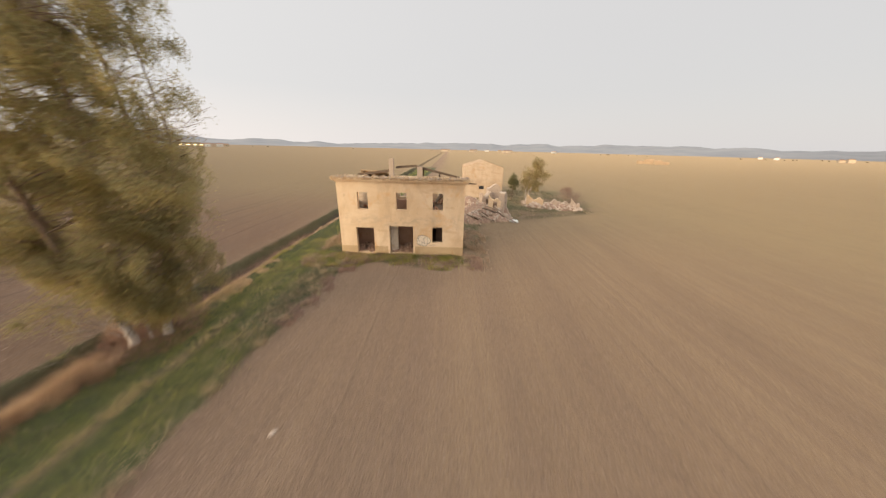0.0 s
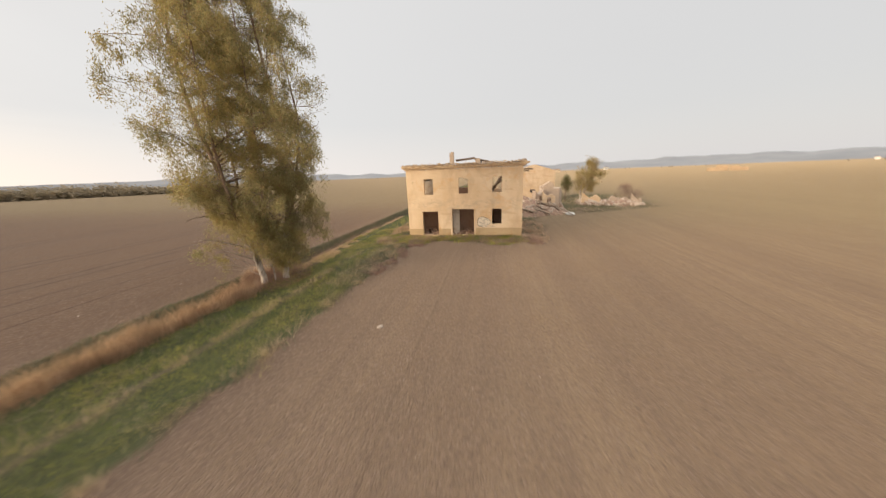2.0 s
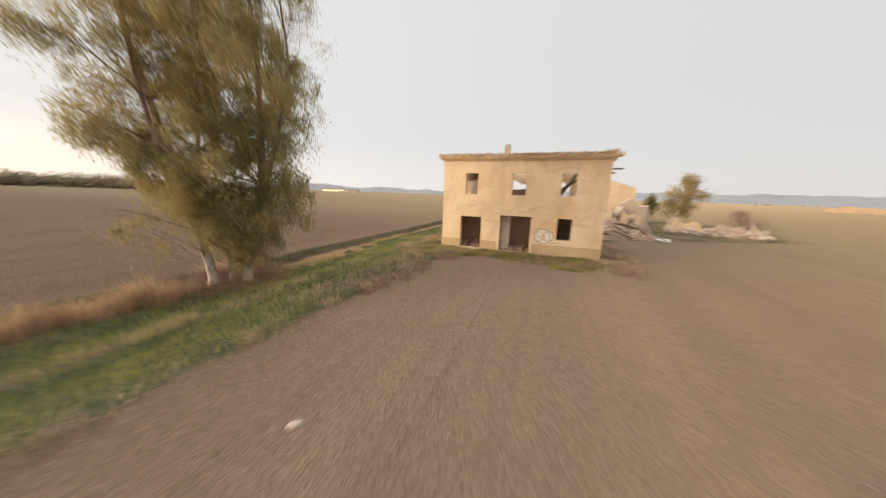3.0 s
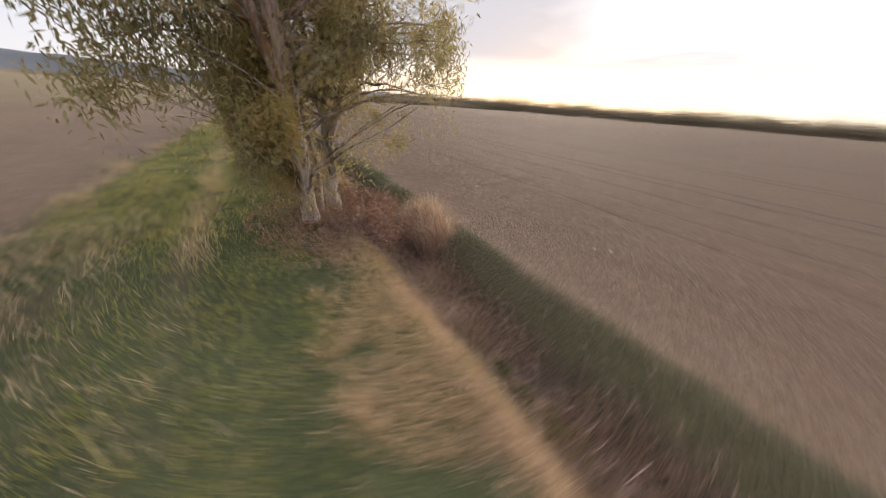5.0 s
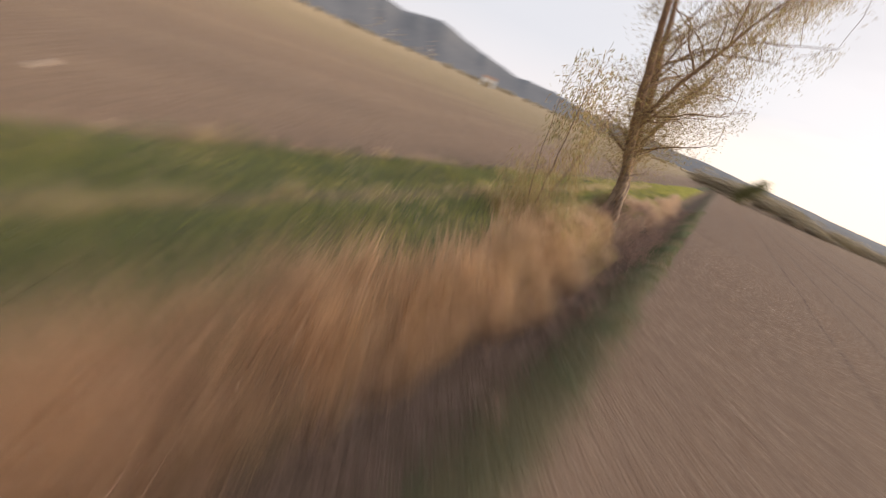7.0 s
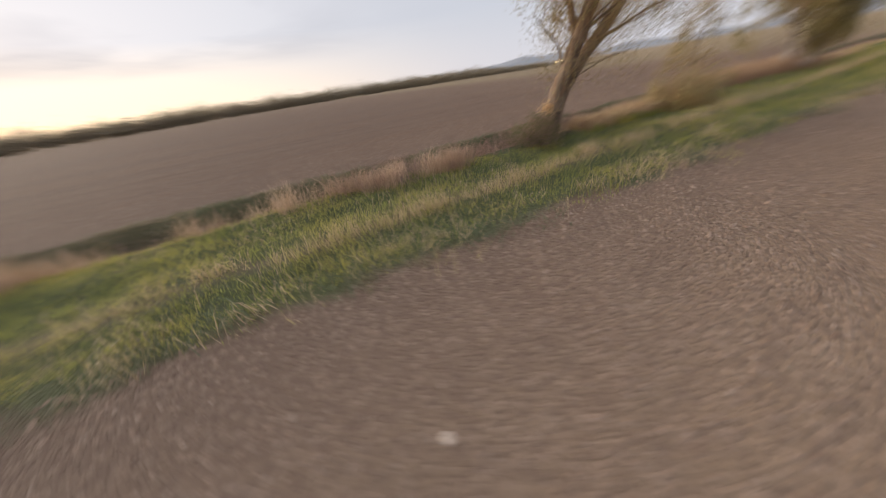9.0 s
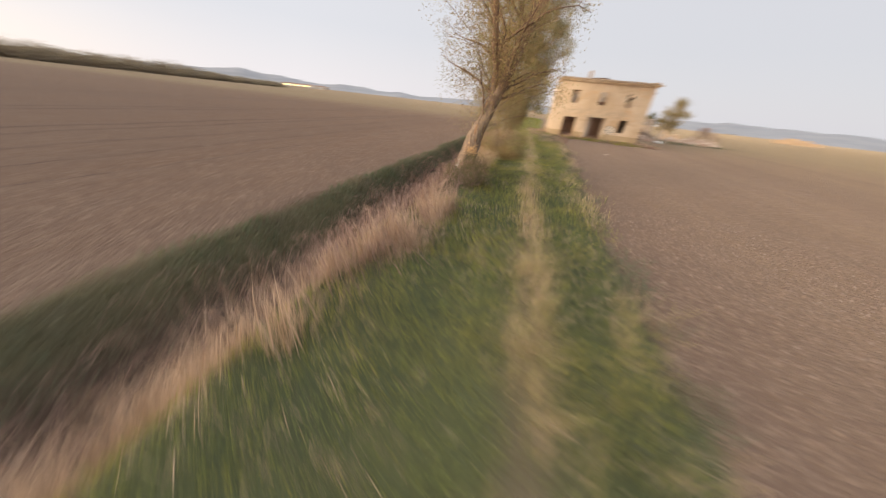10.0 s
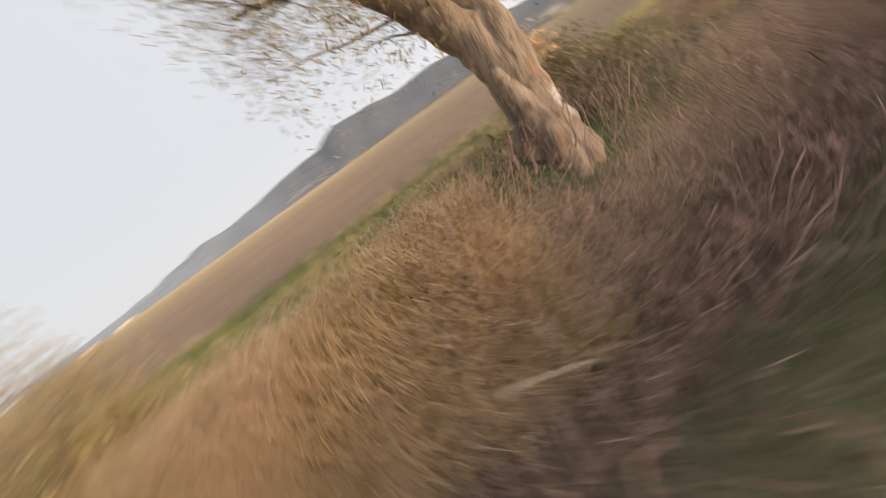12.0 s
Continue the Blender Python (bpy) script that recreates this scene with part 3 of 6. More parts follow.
def wall_mesh(length, height, thick, holes, ragged=0.0, seed=1, step=0.55):
    """A wall along x from 0, outer face at y = 0, inner at y = thick, with openings (x0, x1, z0, z1) right through.
    ragged: how far the top edge has crumbled."""
    r = random.Random(seed)
    xs = sorted({0.0, length, *(v for h in holes for v in h[:2])})
    zs = sorted({0.0, height, *(v for h in holes for v in h[2:])})
    fine = []
    for a, b in zip(xs, xs[1:]):
        n = max(1, int((b - a) / step))
        fine += [a + (b - a) * i / n for i in range(n)]
    xs = fine + [length]
    bm = bmesh.new()
    grid = {}

    def at(i, j, y):
        key = (i, j, y)
        if key not in grid:
            z = zs[j]
            if j == len(zs) - 1:
                z -= tops[i]
            grid[key] = bm.verts.new((xs[i], y, z))
        return grid[key]

    raw = [r.random() for _ in range(len(xs) + 4)]
    tops = [ragged * ((raw[i] + 2 * raw[i + 1] + 3 * raw[i + 2] + 2 * raw[i + 3] + raw[i + 4]) / 9 * 1.8 - 0.4 + 0.12 * raw[i]) for i in range(len(xs))]
    tops = [max(0.0, v) for v in tops]

    def solid(i, j):
        if not (0 <= i < len(xs) - 1 and 0 <= j < len(zs) - 1):
            return False
        cx, cz = (xs[i] + xs[i + 1]) / 2, (zs[j] + zs[j + 1]) / 2
        return not any(h[0] < cx < h[1] and h[2] < cz < h[3] for h in holes)

    for i in range(len(xs) - 1):
        for j in range(len(zs) - 1):
            if not solid(i, j):
                continue
            bm.faces.new([at(i, j, 0), at(i + 1, j, 0), at(i + 1, j + 1, 0), at(i, j + 1, 0)])
            bm.faces.new([at(i, j + 1, thick), at(i + 1, j + 1, thick), at(i + 1, j, thick), at(i, j, thick)])
            if not solid(i - 1, j):
                bm.faces.new([at(i, j, thick), at(i, j, 0), at(i, j + 1, 0), at(i, j + 1, thick)])
            if not solid(i + 1, j):
                bm.faces.new([at(i + 1, j, 0), at(i + 1, j, thick), at(i + 1, j + 1, thick), at(i + 1, j + 1, 0)])
            if not solid(i, j - 1):
                bm.faces.new([at(i, j, thick), at(i + 1, j, thick), at(i + 1, j, 0), at(i, j, 0)])
            if not solid(i, j + 1):
                bm.faces.new([at(i, j + 1, 0), at(i + 1, j + 1, 0), at(i + 1, j + 1, thick), at(i, j + 1, thick)])
    return bm


def turn(bm, m):
    bmesh.ops.transform(bm, matrix=m, verts=bm.verts)
    return bm


def tube_arrays(paths, sides=7):
    """Tapering tubes: paths of (points, radii). Returns vertices and quads."""
    V, F, base = [], [], 0
    ang = np.linspace(0, 2 * np.pi, sides, endpoint=False)
    ring = np.stack([np.cos(ang), np.sin(ang)], 1)
    for pts, rad in paths:
        pts, rad = np.asarray(pts, float), np.asarray(rad, float)
        d = np.gradient(pts, axis=0)
        d /= np.linalg.norm(d, axis=1)[:, None] + 1e-9
        ref = np.eye(3)[np.argmin(np.abs(d).max(axis=0))][None, :]
        u = np.cross(d, ref)
        u /= np.linalg.norm(u, axis=1)[:, None] + 1e-9
        v = np.cross(d, u)
        P = pts[:, None, :] + rad[:, None, None] * (u[:, None, :] * ring[None, :, :1] + v[:, None, :] * ring[None, :, 1:])
        n = len(pts)
        V.append(P.reshape(-1, 3))
        i = np.arange(n - 1)[:, None] * sides
        j = np.arange(sides)[None, :]
        j2 = (j + 1) % sides
        F.append((base + np.stack([i + j, i + j2, i + sides + j2, i + sides + j], -1)).reshape(-1, 4))
        base += n * sides
    return np.concatenate(V), np.concatenate(F)


def blades(x, y, z, height, width, lean, droop=0.35):
    """Grass blades of two bent pieces: five corners and three faces each, as triangles."""
    n = len(x)
    a = rng.uniform(0, 2 * np.pi, n)
    side = np.stack([np.cos(a), np.sin(a), np.zeros(n)], 1)
    b = rng.uniform(0, 2 * np.pi, n)
    tip = np.stack([np.cos(b), np.sin(b), np.zeros(n)], 1) * (lean * height)[:, None]
    p0 = np.stack([x, y, z], 1)
    p1 = p0 + tip * 0.35 + np.array([0, 0, 1.0]) * (height * 0.6)[:, None]
    p2 = p0 + tip + np.array([0, 0, 1.0]) * (height * (1 - droop * lean))[:, None]
    s = side * (width * 0.5)[:, None]
    V = np.stack([p0 - s, p0 + s, p1 - s * 0.7, p1 + s * 0.7, p2], 1).reshape(-1, 3)
    k = (np.arange(n) * 5)[:, None]
    F = np.concatenate([k + [[0, 1, 3]], k + [[0, 3, 2]], k + [[2, 3, 4]]])
    return V, F


def leaves(p, length, width, hang=0.75):
    """Narrow hanging leaves: a folded diamond each."""
    n = len(p)
    a = rng.uniform(0, 2 * np.pi, n)
    down = rng.uniform(0.2, 1.3, n) * hang
    d = np.stack([np.cos(a) * np.cos(down), np.sin(a) * np.cos(down), -np.sin(down)], 1)
    q = rng.normal(size=(n, 3))
    s = np.cross(d, q)
    s /= np.linalg.norm(s, axis=1)[:, None] + 1e-9
    f = np.cross(s, d)
    l, w = length[:, None], width[:, None] * 0.5
    mid = p + d * l * 0.4
    V = np.stack([p, mid + s * w + f * w * 0.4, p + d * l, mid - s * w + f * w * 0.4], 1).reshape(-1, 3)
    F = (np.arange(n) * 4)[:, None] + np.array([[0, 1, 2, 3]])
    return V, F


# ---- ground ----
DITCH_W, BANK_E = -8.0, -5.6


def lane_edge(y):
    """Where the grass lane ends and the house's field begins."""
    return np.interp(y, (-110, -58, -39, -35, -24.5, -18, -13.5, -9, -3, 3, 12, 110), (-3.6, -1.4, -0.68, -0.45, 0.0, 0.2, 0.35, 0.75, 0.95, 0.8, -0.6, 3.0))


def smooth(a, b, v):
    s = np.clip((np.asarray(v, float) - a) / (b - a), 0, 1)
    return s * s * (3 - 2 * s)


def height(x, y):
    x, y = np.asarray(x, float), np.asarray(y, float)
    wob = (field(x * 0, y, 0.25, 3) - 0.5) * 0.5
    d = x - wob
    cut = smooth(-7.85, -6.75, d) * (1 - smooth(-6.25, -5.2, d))
    z = -0.95 * cut
    lane = smooth(-5.6, -5.0, d) * (1 - smooth(-0.6, 0.5, x - lane_edge(y)))
    z += lane * (0.05 + 0.10 * (field(x, y, 0.9, 5) - 0.5))
    z -= 0.06 * lane * (np.exp(-((x + 3.5) / 0.35) ** 2) + np.exp(-((x + 1.5) / 0.35) ** 2))
    open_ = 1 - smooth(-8.4, -7.8, x) * (1 - smooth(0.3, 1.2, x - lane_edge(y)))
    near = 1 - smooth(60, 150, np.hypot(x, y + 20))
    z += open_ * near * ((field(x, y, 2.2, 1) - 0.5) * 0.05 + (field(x, y, 0.35, 2) - 0.5) * 0.07)
    for rx, deep in RUTS:
        z -= 0.03 * deep * np.exp(-((x - rx) / 0.13) ** 2) * near
    return z


def spaced(lo, hi, fine_lo, fine_hi, fine, grow=1.18):
    v = list(np.arange(fine_lo, fine_hi + fine * 0.5, fine))
    s, p = fine, fine_hi
    while p < hi:
        s *= grow
        p += s
        v.append(min(p, hi))
    s, p = fine, fine_lo
    while p > lo:
        s *= grow
        p -= s
        v.insert(0, max(p, lo))
    return np.array(v)


def apron(x, y):
    """Weedy ground round the house and the ruins behind it."""
    n = (field(x, y, 0.5, 11) - 0.5) * 1.6
    m = (field(x, y, 1.3, 12) - 0.5) * 1.2
    house_ = smooth(-2.6, -1.5, y + n * 1.3 + m) * (1 - 0.5 * smooth(3, 6, x)) * (1 - smooth(12.6, 13.8, x + n)) * smooth(-3.0, -2.0, x) * (1 - smooth(9, 12, y))
    yard = smooth(10.0, 11.5, y - 0.46 * (x - 11) + n) * (1 - smooth(31.5, 33.5, x + n)) * smooth(9.5, 11.5, x) * (1 - smooth(42, 47, y))
    side = smooth(10.2, 11.0, x) * (1 - smooth(12.8, 14.0, x + n)) * smooth(-1.6, -0.6, y) * (1 - smooth(12, 14, y))
    return np.maximum(np.maximum(house_, yard), side)


def build_ground():
    xs = spaced(-4300, 4300, -15.0, 9.0, 0.16)
    ys = spaced(-4300, 4300, -76.0, 12.0, 0.34)
    X, Y = np.meshgrid(xs, ys)
    Z = height(X, Y)
    nx, ny = len(xs), len(ys)
    V = np.stack([X, Y, Z], -1).reshape(-1, 3)
    i, j = np.meshgrid(np.arange(nx - 1), np.arange(ny - 1))
    a = (j * nx + i).ravel()
    F = np.stack([a, a + 1, a + nx + 1, a + nx], 1)
    me = mesh_arrays("ground", V, F)
    x, y = V[:, 0].astype(float), V[:, 1].astype(float)
    n1 = (field(x, y, 1.1, 21) - 0.5) * 0.5 * smooth(-85, -70, y) * (1 - smooth(10, 22, y))
    edge = lane_edge(y) + n1 * 1.2
    reach = 1 - smooth(110, 125, y)
    lane = smooth(-7.95, -7.7, x + n1 * 0.5) * (1 - smooth(-0.15, 0.25, x - edge)) * reach
    ap = apron(x, y)
    lane = lane * (1 - 0.3 * (x < -6.7))
    turf = np.maximum(lane, ap * 0.75 * smooth(0.35, 0.6, field(x, y, 0.55, 33)))
    upper = smooth(-11.5, -9.5, y)
    mud = smooth(-7.4, -7.0, x) * (1 - smooth(-6.2, -5.9, x - 0.6 * upper + n1 * 0.6)) * reach
    mid = np.exp(-((x + 2.3 + n1 * 0.6) / 0.24) ** 2) * 0.5 * reach * (1 - 0.85 * smooth(-12, -8, y))
    straw = np.maximum(smooth(-6.15, -5.9, x + n1) * (1 - smooth(-5.5, -5.1, x + n1)) * reach * (1 - 0.8 * upper), mid)
    worn = smooth(-1.9, -0.9, x + n1) * (1 - smooth(-0.2, 0.3, x - edge)) * smooth(-13.5, -10.5, y) * (1 - smooth(1, 4, y))
    straw = np.maximum(straw, worn * (0.05 + 0.4 * smooth(0.45, 0.68, field(x, y, 1.4, 35))))
    straw = np.maximum(straw, ap * 0.8 * smooth(0.45, 0.65, field(x, y, 0.7, 31)))
    crop = smooth(14, 60, np.hypot(x - 6, y + 22)) * smooth(2, 10, x) + np.maximum(smooth(60, 300, np.hypot(x, y)) * 0.35, smooth(2, 45, y) * 0.95) * (x < 0)
    for name, data in (("turf", turf), ("mud", mud), ("straw", straw), ("crop", np.clip(crop, 0, 1))):
        at = me.attributes.new(name, "FLOAT", "POINT")
        at.data.foreach_set("value", data.astype(np.float32))
    whole("ground", me, EARTH, "bare harrowed brown farmland with a ditch and a grass lane", "ground", "structure", smooth=True)


build_ground()

# ---- house ----


def cover_tile(length=0.42, r0=0.085, r1=0.07, sides=5):
    """One curved clay roof tile, along +y."""
    bm = bmesh.new()
    ends = []
    for y, r in ((0.0, r0), (length, r1)):
        for t in (0.0, 0.016):
            ends.append([bm.verts.new(((r - t) * math.cos(math.pi * i / sides), y, (r - t) * math.sin(math.pi * i / sides))) for i in range(sides + 1)])
    a0, a1, b0, b1 = ends
    for i in range(sides):
        bm.faces.new([a0[i + 1], a0[i], b0[i], b0[i + 1]])
        bm.faces.new([a1[i], a1[i + 1], b1[i + 1], b1[i]])
        bm.faces.new([a0[i], a0[i + 1], a1[i + 1], a1[i]])
        bm.faces.new([b0[i + 1], b0[i], b1[i], b1[i + 1]])
    return bm_mesh(bm, "tile", True)


def beam(bm, a, b, w, h):
    """A squared timber from a to b."""
    a, b = Vector(a), Vector(b)
    d = (b - a)
    m = Matrix.Translation((a + b) / 2) @ d.to_track_quat("Y", "Z").to_matrix().to_4x4()
    n0 = len(bm.verts)
    v = box(bm, -w / 2, w / 2, -d.length / 2, d.length / 2, -h / 2, h / 2, 0.012)
    bmesh.ops.transform(bm, matrix=m, verts=v)


def beamed(a, b, w, h):
    bm = bmesh.new()
    beam(bm, a, b, w, h)
    return bm


def stone_bm(r, seed, squash=(1, 1, 0.75)):
    rr = random.Random(seed)
    bm = bmesh.new()
    bmesh.ops.create_icosphere(bm, subdivisions=1, radius=r)
    for v in bm.verts:
        k = rr.uniform(0.72, 1.15)
        v.co = Vector((v.co.x * squash[0] * k, v.co.y * squash[1] * k, v.co.z * squash[2] * k))
    return bm


HOUSE_L, HOUSE_D, HOUSE_H, WALL = 10.8, 8.9, 6.45, 0.42
TILE_MESH = cover_tile()
TILE_MESH.materials.append(TILE)


def build_house():
    h = empty("farmhouse", pose(0, 0, -0.05, 0, 0, 0.3), "derelict two-storey ochre plastered farmhouse with a fallen roof", "house")
    front = [(1.69, 2.58, 4.14, 5.60), (4.98, 5.88, 4.16, 5.62), (8.08, 8.96, 4.18, 5.62),
             (1.42, 2.96, 0.25, 2.54), (4.32, 6.40, 0.22, 2.74), (8.08, 8.96, 1.28, 2.72)]
    part("front_wall", wall_mesh(HOUSE_L, HOUSE_H, WALL, front, 0.03, 1), PLASTER, h)
    back = [(1.7, 2.6, 4.1, 5.5), (3.9, 6.9, 3.9, 6.19), (8.1, 9.0, 4.1, 5.5), (4.9, 6.0, 0.3, 2.4)]
    bw = wall_mesh(HOUSE_L, HOUSE_H - 0.25, WALL, back, 1.1, 5)
    part("back_wall", turn(bw, pose(HOUSE_L, HOUSE_D, 0, 0, 0, 180)), PLASTER, h)
    side = [(3.8, 4.7, 4.1, 5.4)]
    lw = wall_mesh(HOUSE_D - 2 * WALL, HOUSE_H - 0.05, WALL, side, 0.5, 7)
    part("side_wall", turn(lw, pose(0, HOUSE_D - WALL, 0, 0, 0, -90)), PLASTER, h)
    rw = wall_mesh(HOUSE_D - 2 * WALL, HOUSE_H - 0.05, WALL, [(2.6, 3.5, 4.0, 5.3)], 0.55, 9)
    part("side_wall", turn(rw, pose(HOUSE_L, WALL, 0, 0, 0, 90)), PLASTER, h)
    # darker plinth band, a little proud, cut at the doors
    for a, b in ((-0.02, 1.42), (2.96, 4.32), (6.40, HOUSE_L + 0.02)):
        part("plinth", boxed(a, b, -0.022, -0.003, 0.0, 0.92 if a > 6 else 0.86), PLINTH, h, "darker ochre plinth band")
    part("plinth", boxed(HOUSE_L + 0.003, HOUSE_L + 0.022, 0.0, HOUSE_D, 0.0, 0.92), PLINTH, h)
    part("plinth", boxed(-0.022, -0.003, 0.0, HOUSE_D, 0.0, 0.86), PLINTH, h)
    # surround of the middle door
    part("door_surround", boxed(4.16, 4.32, -0.03, 0.10, 0.0, 2.86), PLASTER, h)
    part("door_surround", boxed(6.40, 6.56, -0.03, 0.10, 0.0, 2.86), PLASTER, h)
    part("lintel", boxed(4.10, 6.64, -0.035, 0.12, 2.74, 2.90), PLASTER, h, "worn door lintel")
    # cornice in two steps with broken tiles on it
    part("cornice", boxed(-0.08, HOUSE_L + 0.08, -0.10, WALL, HOUSE_H, HOUSE_H + 0.10, jitter=0.01), PLASTER, h)
    part("cornice", boxed(-0.26, HOUSE_L + 0.26, -0.26, WALL - 0.05, HOUSE_H + 0.10, HOUSE_H + 0.20, jitter=0.015), PLASTER, h)
    part("cornice", boxed(HOUSE_L - 0.1, HOUSE_L + 0.24, WALL, 3.2, HOUSE_H - 0.02, HOUSE_H + 0.14, jitter=0.02), PLASTER, h)
    part("cornice", boxed(-0.24, 0.1, WALL, 4.4, HOUSE_H - 0.02, HOUSE_H + 0.14, jitter=0.02), PLASTER, h)
    r = random.Random(4)
    # bedding course of mortar and broken tile on the cornice
    bm = bmesh.new()
    x = -0.30
    while x < HOUSE_L + 0.26:
        w_ = r.uniform(0.14, 0.34)
        box(bm, x, x + w_, -0.36 + r.uniform(-0.03, 0.05), WALL - 0.05, HOUSE_H + 0.202, HOUSE_H + 0.33 + r.uniform(-0.04, 0.05), jitter=0.022)
        x += w_
    part("eaves_course", bm, TILE, h, "lumpy course of mortar and broken clay tile")
    n = 0
    x = -0.25
    while x < HOUSE_L + 0.2:
        for row in range(2):
            if r.random() < (0.8 if row == 0 else 0.55):
                ob = new("roof_tile", TILE_MESH)
                ob.parent = h
                ob.matrix_basis = pose(x + r.uniform(-0.02, 0.02), -0.33 + 0.34 * row + r.uniform(-0.05, 0.04), HOUSE_H + 0.305 + 0.08 * row + r.uniform(0, 0.03), 10 + r.uniform(-6, 6), r.uniform(-8, 8), r.uniform(-9, 9))
                n += 1
        x += 0.165
    # mortar and rubble lying on the cornice
    bm = bmesh.new()
    for i in range(120):
        x = r.uniform(-0.1, HOUSE_L + 0.1)
        box(bm, x, x + r.uniform(0.06, 0.3), r.uniform(-0.12, 0.0), r.uniform(0.1, 0.4), HOUSE_H + 0.30, HOUSE_H + 0.34 + r.uniform(0.02, 0.12), jitter=0.03)
    for i in range(14):
        x = HOUSE_L - 0.55 + r.uniform(0, 0.6)
        box(bm, x, x + 0.22, r.uniform(-0.1, 0.0), 0.3, HOUSE_H + 0.3, HOUSE_H + 0.42 + r.uniform(0.0, 0.14), jitter=0.04)
    part("cornice_rubble", bm, STONE, h, "crumbling mortar and tile rubble", kind="stuff")
    # floors, partitions, debris inside
    part("ground_floor", boxed(WALL, HOUSE_L - WALL, WALL, HOUSE_D - WALL, 0.05, 0.22), DEBRIS, h)
    # unseen upper floor, with gaps added so daylight reaches the rooms below
    for a, b, y0, y1 in ((WALL, HOUSE_L - WALL, WALL, 1.5), (WALL, HOUSE_L - WALL, 6.4, HOUSE_D - WALL), (WALL, 1.3, 1.5, 6.4), (3.0, 4.2, 1.5, 6.4), (6.5, HOUSE_L - WALL, 1.5, 6.4)):
        part("upper_floor", boxed(a, b, y0, y1, 3.05, 3.28, jitter=0.015), TIMBER, h, "timber floor with gaps added to let daylight down")
    for x, hh, hole, seed in ((3.55, 6.3, [(2.8, 3.7, 0.2, 2.3)], 11), (6.75, 6.5, [(3.0, 3.9, 0.2, 2.3), (2.6, 3.5, 3.3, 5.3)], 13)):
        pw = wall_mesh(HOUSE_D - 2 * WALL, hh, 0.26, hole, 0.9, seed)
        part("partition", turn(pw, pose(x, WALL, 0, 0, 0, 90)), INSIDE, h)
    cw = wall_mesh(HOUSE_L - 2 * WALL, 2.8, 0.28, [(7.0, 7.9, 0.2, 2.3)], 0.0, 17)
    part("partition", turn(cw, pose(WALL, 2.2, 0.22)), SHADED_RED, h, "red-brown partition with indoor shade in its colour")
    uw = wall_mesh(3.1, 3.0, 0.26, [], 1.3, 19)
    part("partition", turn(uw, pose(WALL, 4.6, 3.28)), INSIDE, h)
    dw = wall_mesh(2.6, 1.5, 0.26, [], 0.7, 31)
    part("partition", turn(dw, pose(4.4, 2.6, 3.28)), SHADED_RED, h)
    bm = bmesh.new()
    for i in range(260):
        x, y = r.uniform(0.6, HOUSE_L - 0.6), r.uniform(0.6, 8.2)
        s = r.uniform(0.08, 0.32)
        z = 3.28 + max(0.0, 0.7 - abs(y - 6.2) * 0.25) * r.random()
        box(bm, x, x + s, y, y + s * 1.4, z, z + s * 0.6, jitter=s * 0.25)
    part("fallen_roof", bm, BRICK, h, "heaps of fallen roof tiles and brick", kind="stuff")
    bm = bmesh.new()
    for i in range(220):
        x = r.choice((r.uniform(1.3, 3.1), r.uniform(4.4, 6.4)))
        y = r.uniform(0.1, 3.6)
        s = r.uniform(0.06, 0.28)
        z = 0.22 + 0.35 * r.random() * math.exp(-abs(y - 1.5))
        box(bm, x, x + s, y, y + s * 1.5, z, z + s * 0.55, jitter=s * 0.25)
    part("floor_debris", bm, DEBRIS, h, "brick and timber debris behind the doors", kind="stuff")
    # pale inner door jamb of the middle doorway
    part("inner_jamb", boxed(4.32, 4.95, 0.62, 0.86, 0.22, 2.72), INSIDE, h, "pale plastered inner jamb")
    # what is left of the roof timbers
    for a, b, s in (((0.5, 4.6, 6.6), (3.9, 4.9, 7.1), 0.18), ((4.2, 4.9, 7.35), (6.2, 5.2, 7.55), 0.17), ((6.2, 5.2, 7.45), (10.5, 4.9, 6.5), 0.17),
                    ((6.6, 8.5, 6.2), (6.9, 5.1, 7.25), 0.12), ((8.4, 8.5, 6.1), (8.5, 5.1, 6.95), 0.12), ((8.1, 1.6, 4.3), (9.6, 4.2, 6.5), 0.16),
                    ((1.1, 7.9, 6.0), (1.4, 4.7, 6.8), 0.12), ((7.3, 0.9, 4.0), (9.9, 1.9, 5.9), 0.14), ((5.0, 2.4, 3.4), (5.9, 5.5, 5.0), 0.14)):
        part("roof_beam", beamed(a, b, s, s * 1.2), TIMBER, h)
    # rafters sticking out at the gable
    part("roof_beam", beamed((10.6, 3.0, 6.2), (12.0, 3.1, 6.16), 0.09, 0.10), TIMBER, h)
    part("roof_beam", beamed((10.6, 4.4, 6.05), (11.8, 4.5, 6.0), 0.09, 0.10), TIMBER, h)
    # a patch of tiled roof still up at the back
    bm = bmesh.new()
    v = [bm.verts.new(p) for p in ((0.4, 8.6, 6.05), (3.4, 8.6, 6.05), (3.0, 5.6, 6.85), (0.6, 5.2, 6.95))]
    top = bm.faces.new(v)
    ex = bmesh.ops.extrude_face_region(bm, geom=[top])
    bmesh.ops.translate(bm, vec=(0, 0, 0.09), verts=[e for e in ex["geom"] if isinstance(e, bmesh.types.BMVert)])
    part("roof_slope", bm, TILE, h, "remaining patch of clay tiled roof")
    for i in range(15):
        for j in range(7):
            if r.random() < 0.9:
                f = j / 7
                ob = new("roof_tile", TILE_MESH)
                ob.parent = h
                ob.matrix_basis = pose(0.55 + i * 0.18 + r.uniform(-0.02, 0.02), 8.3 - 0.42 * j, 6.19 + 0.115 * j, -15 + r.uniform(-4, 4), r.uniform(-6, 6), 180 + r.uniform(-6, 6))
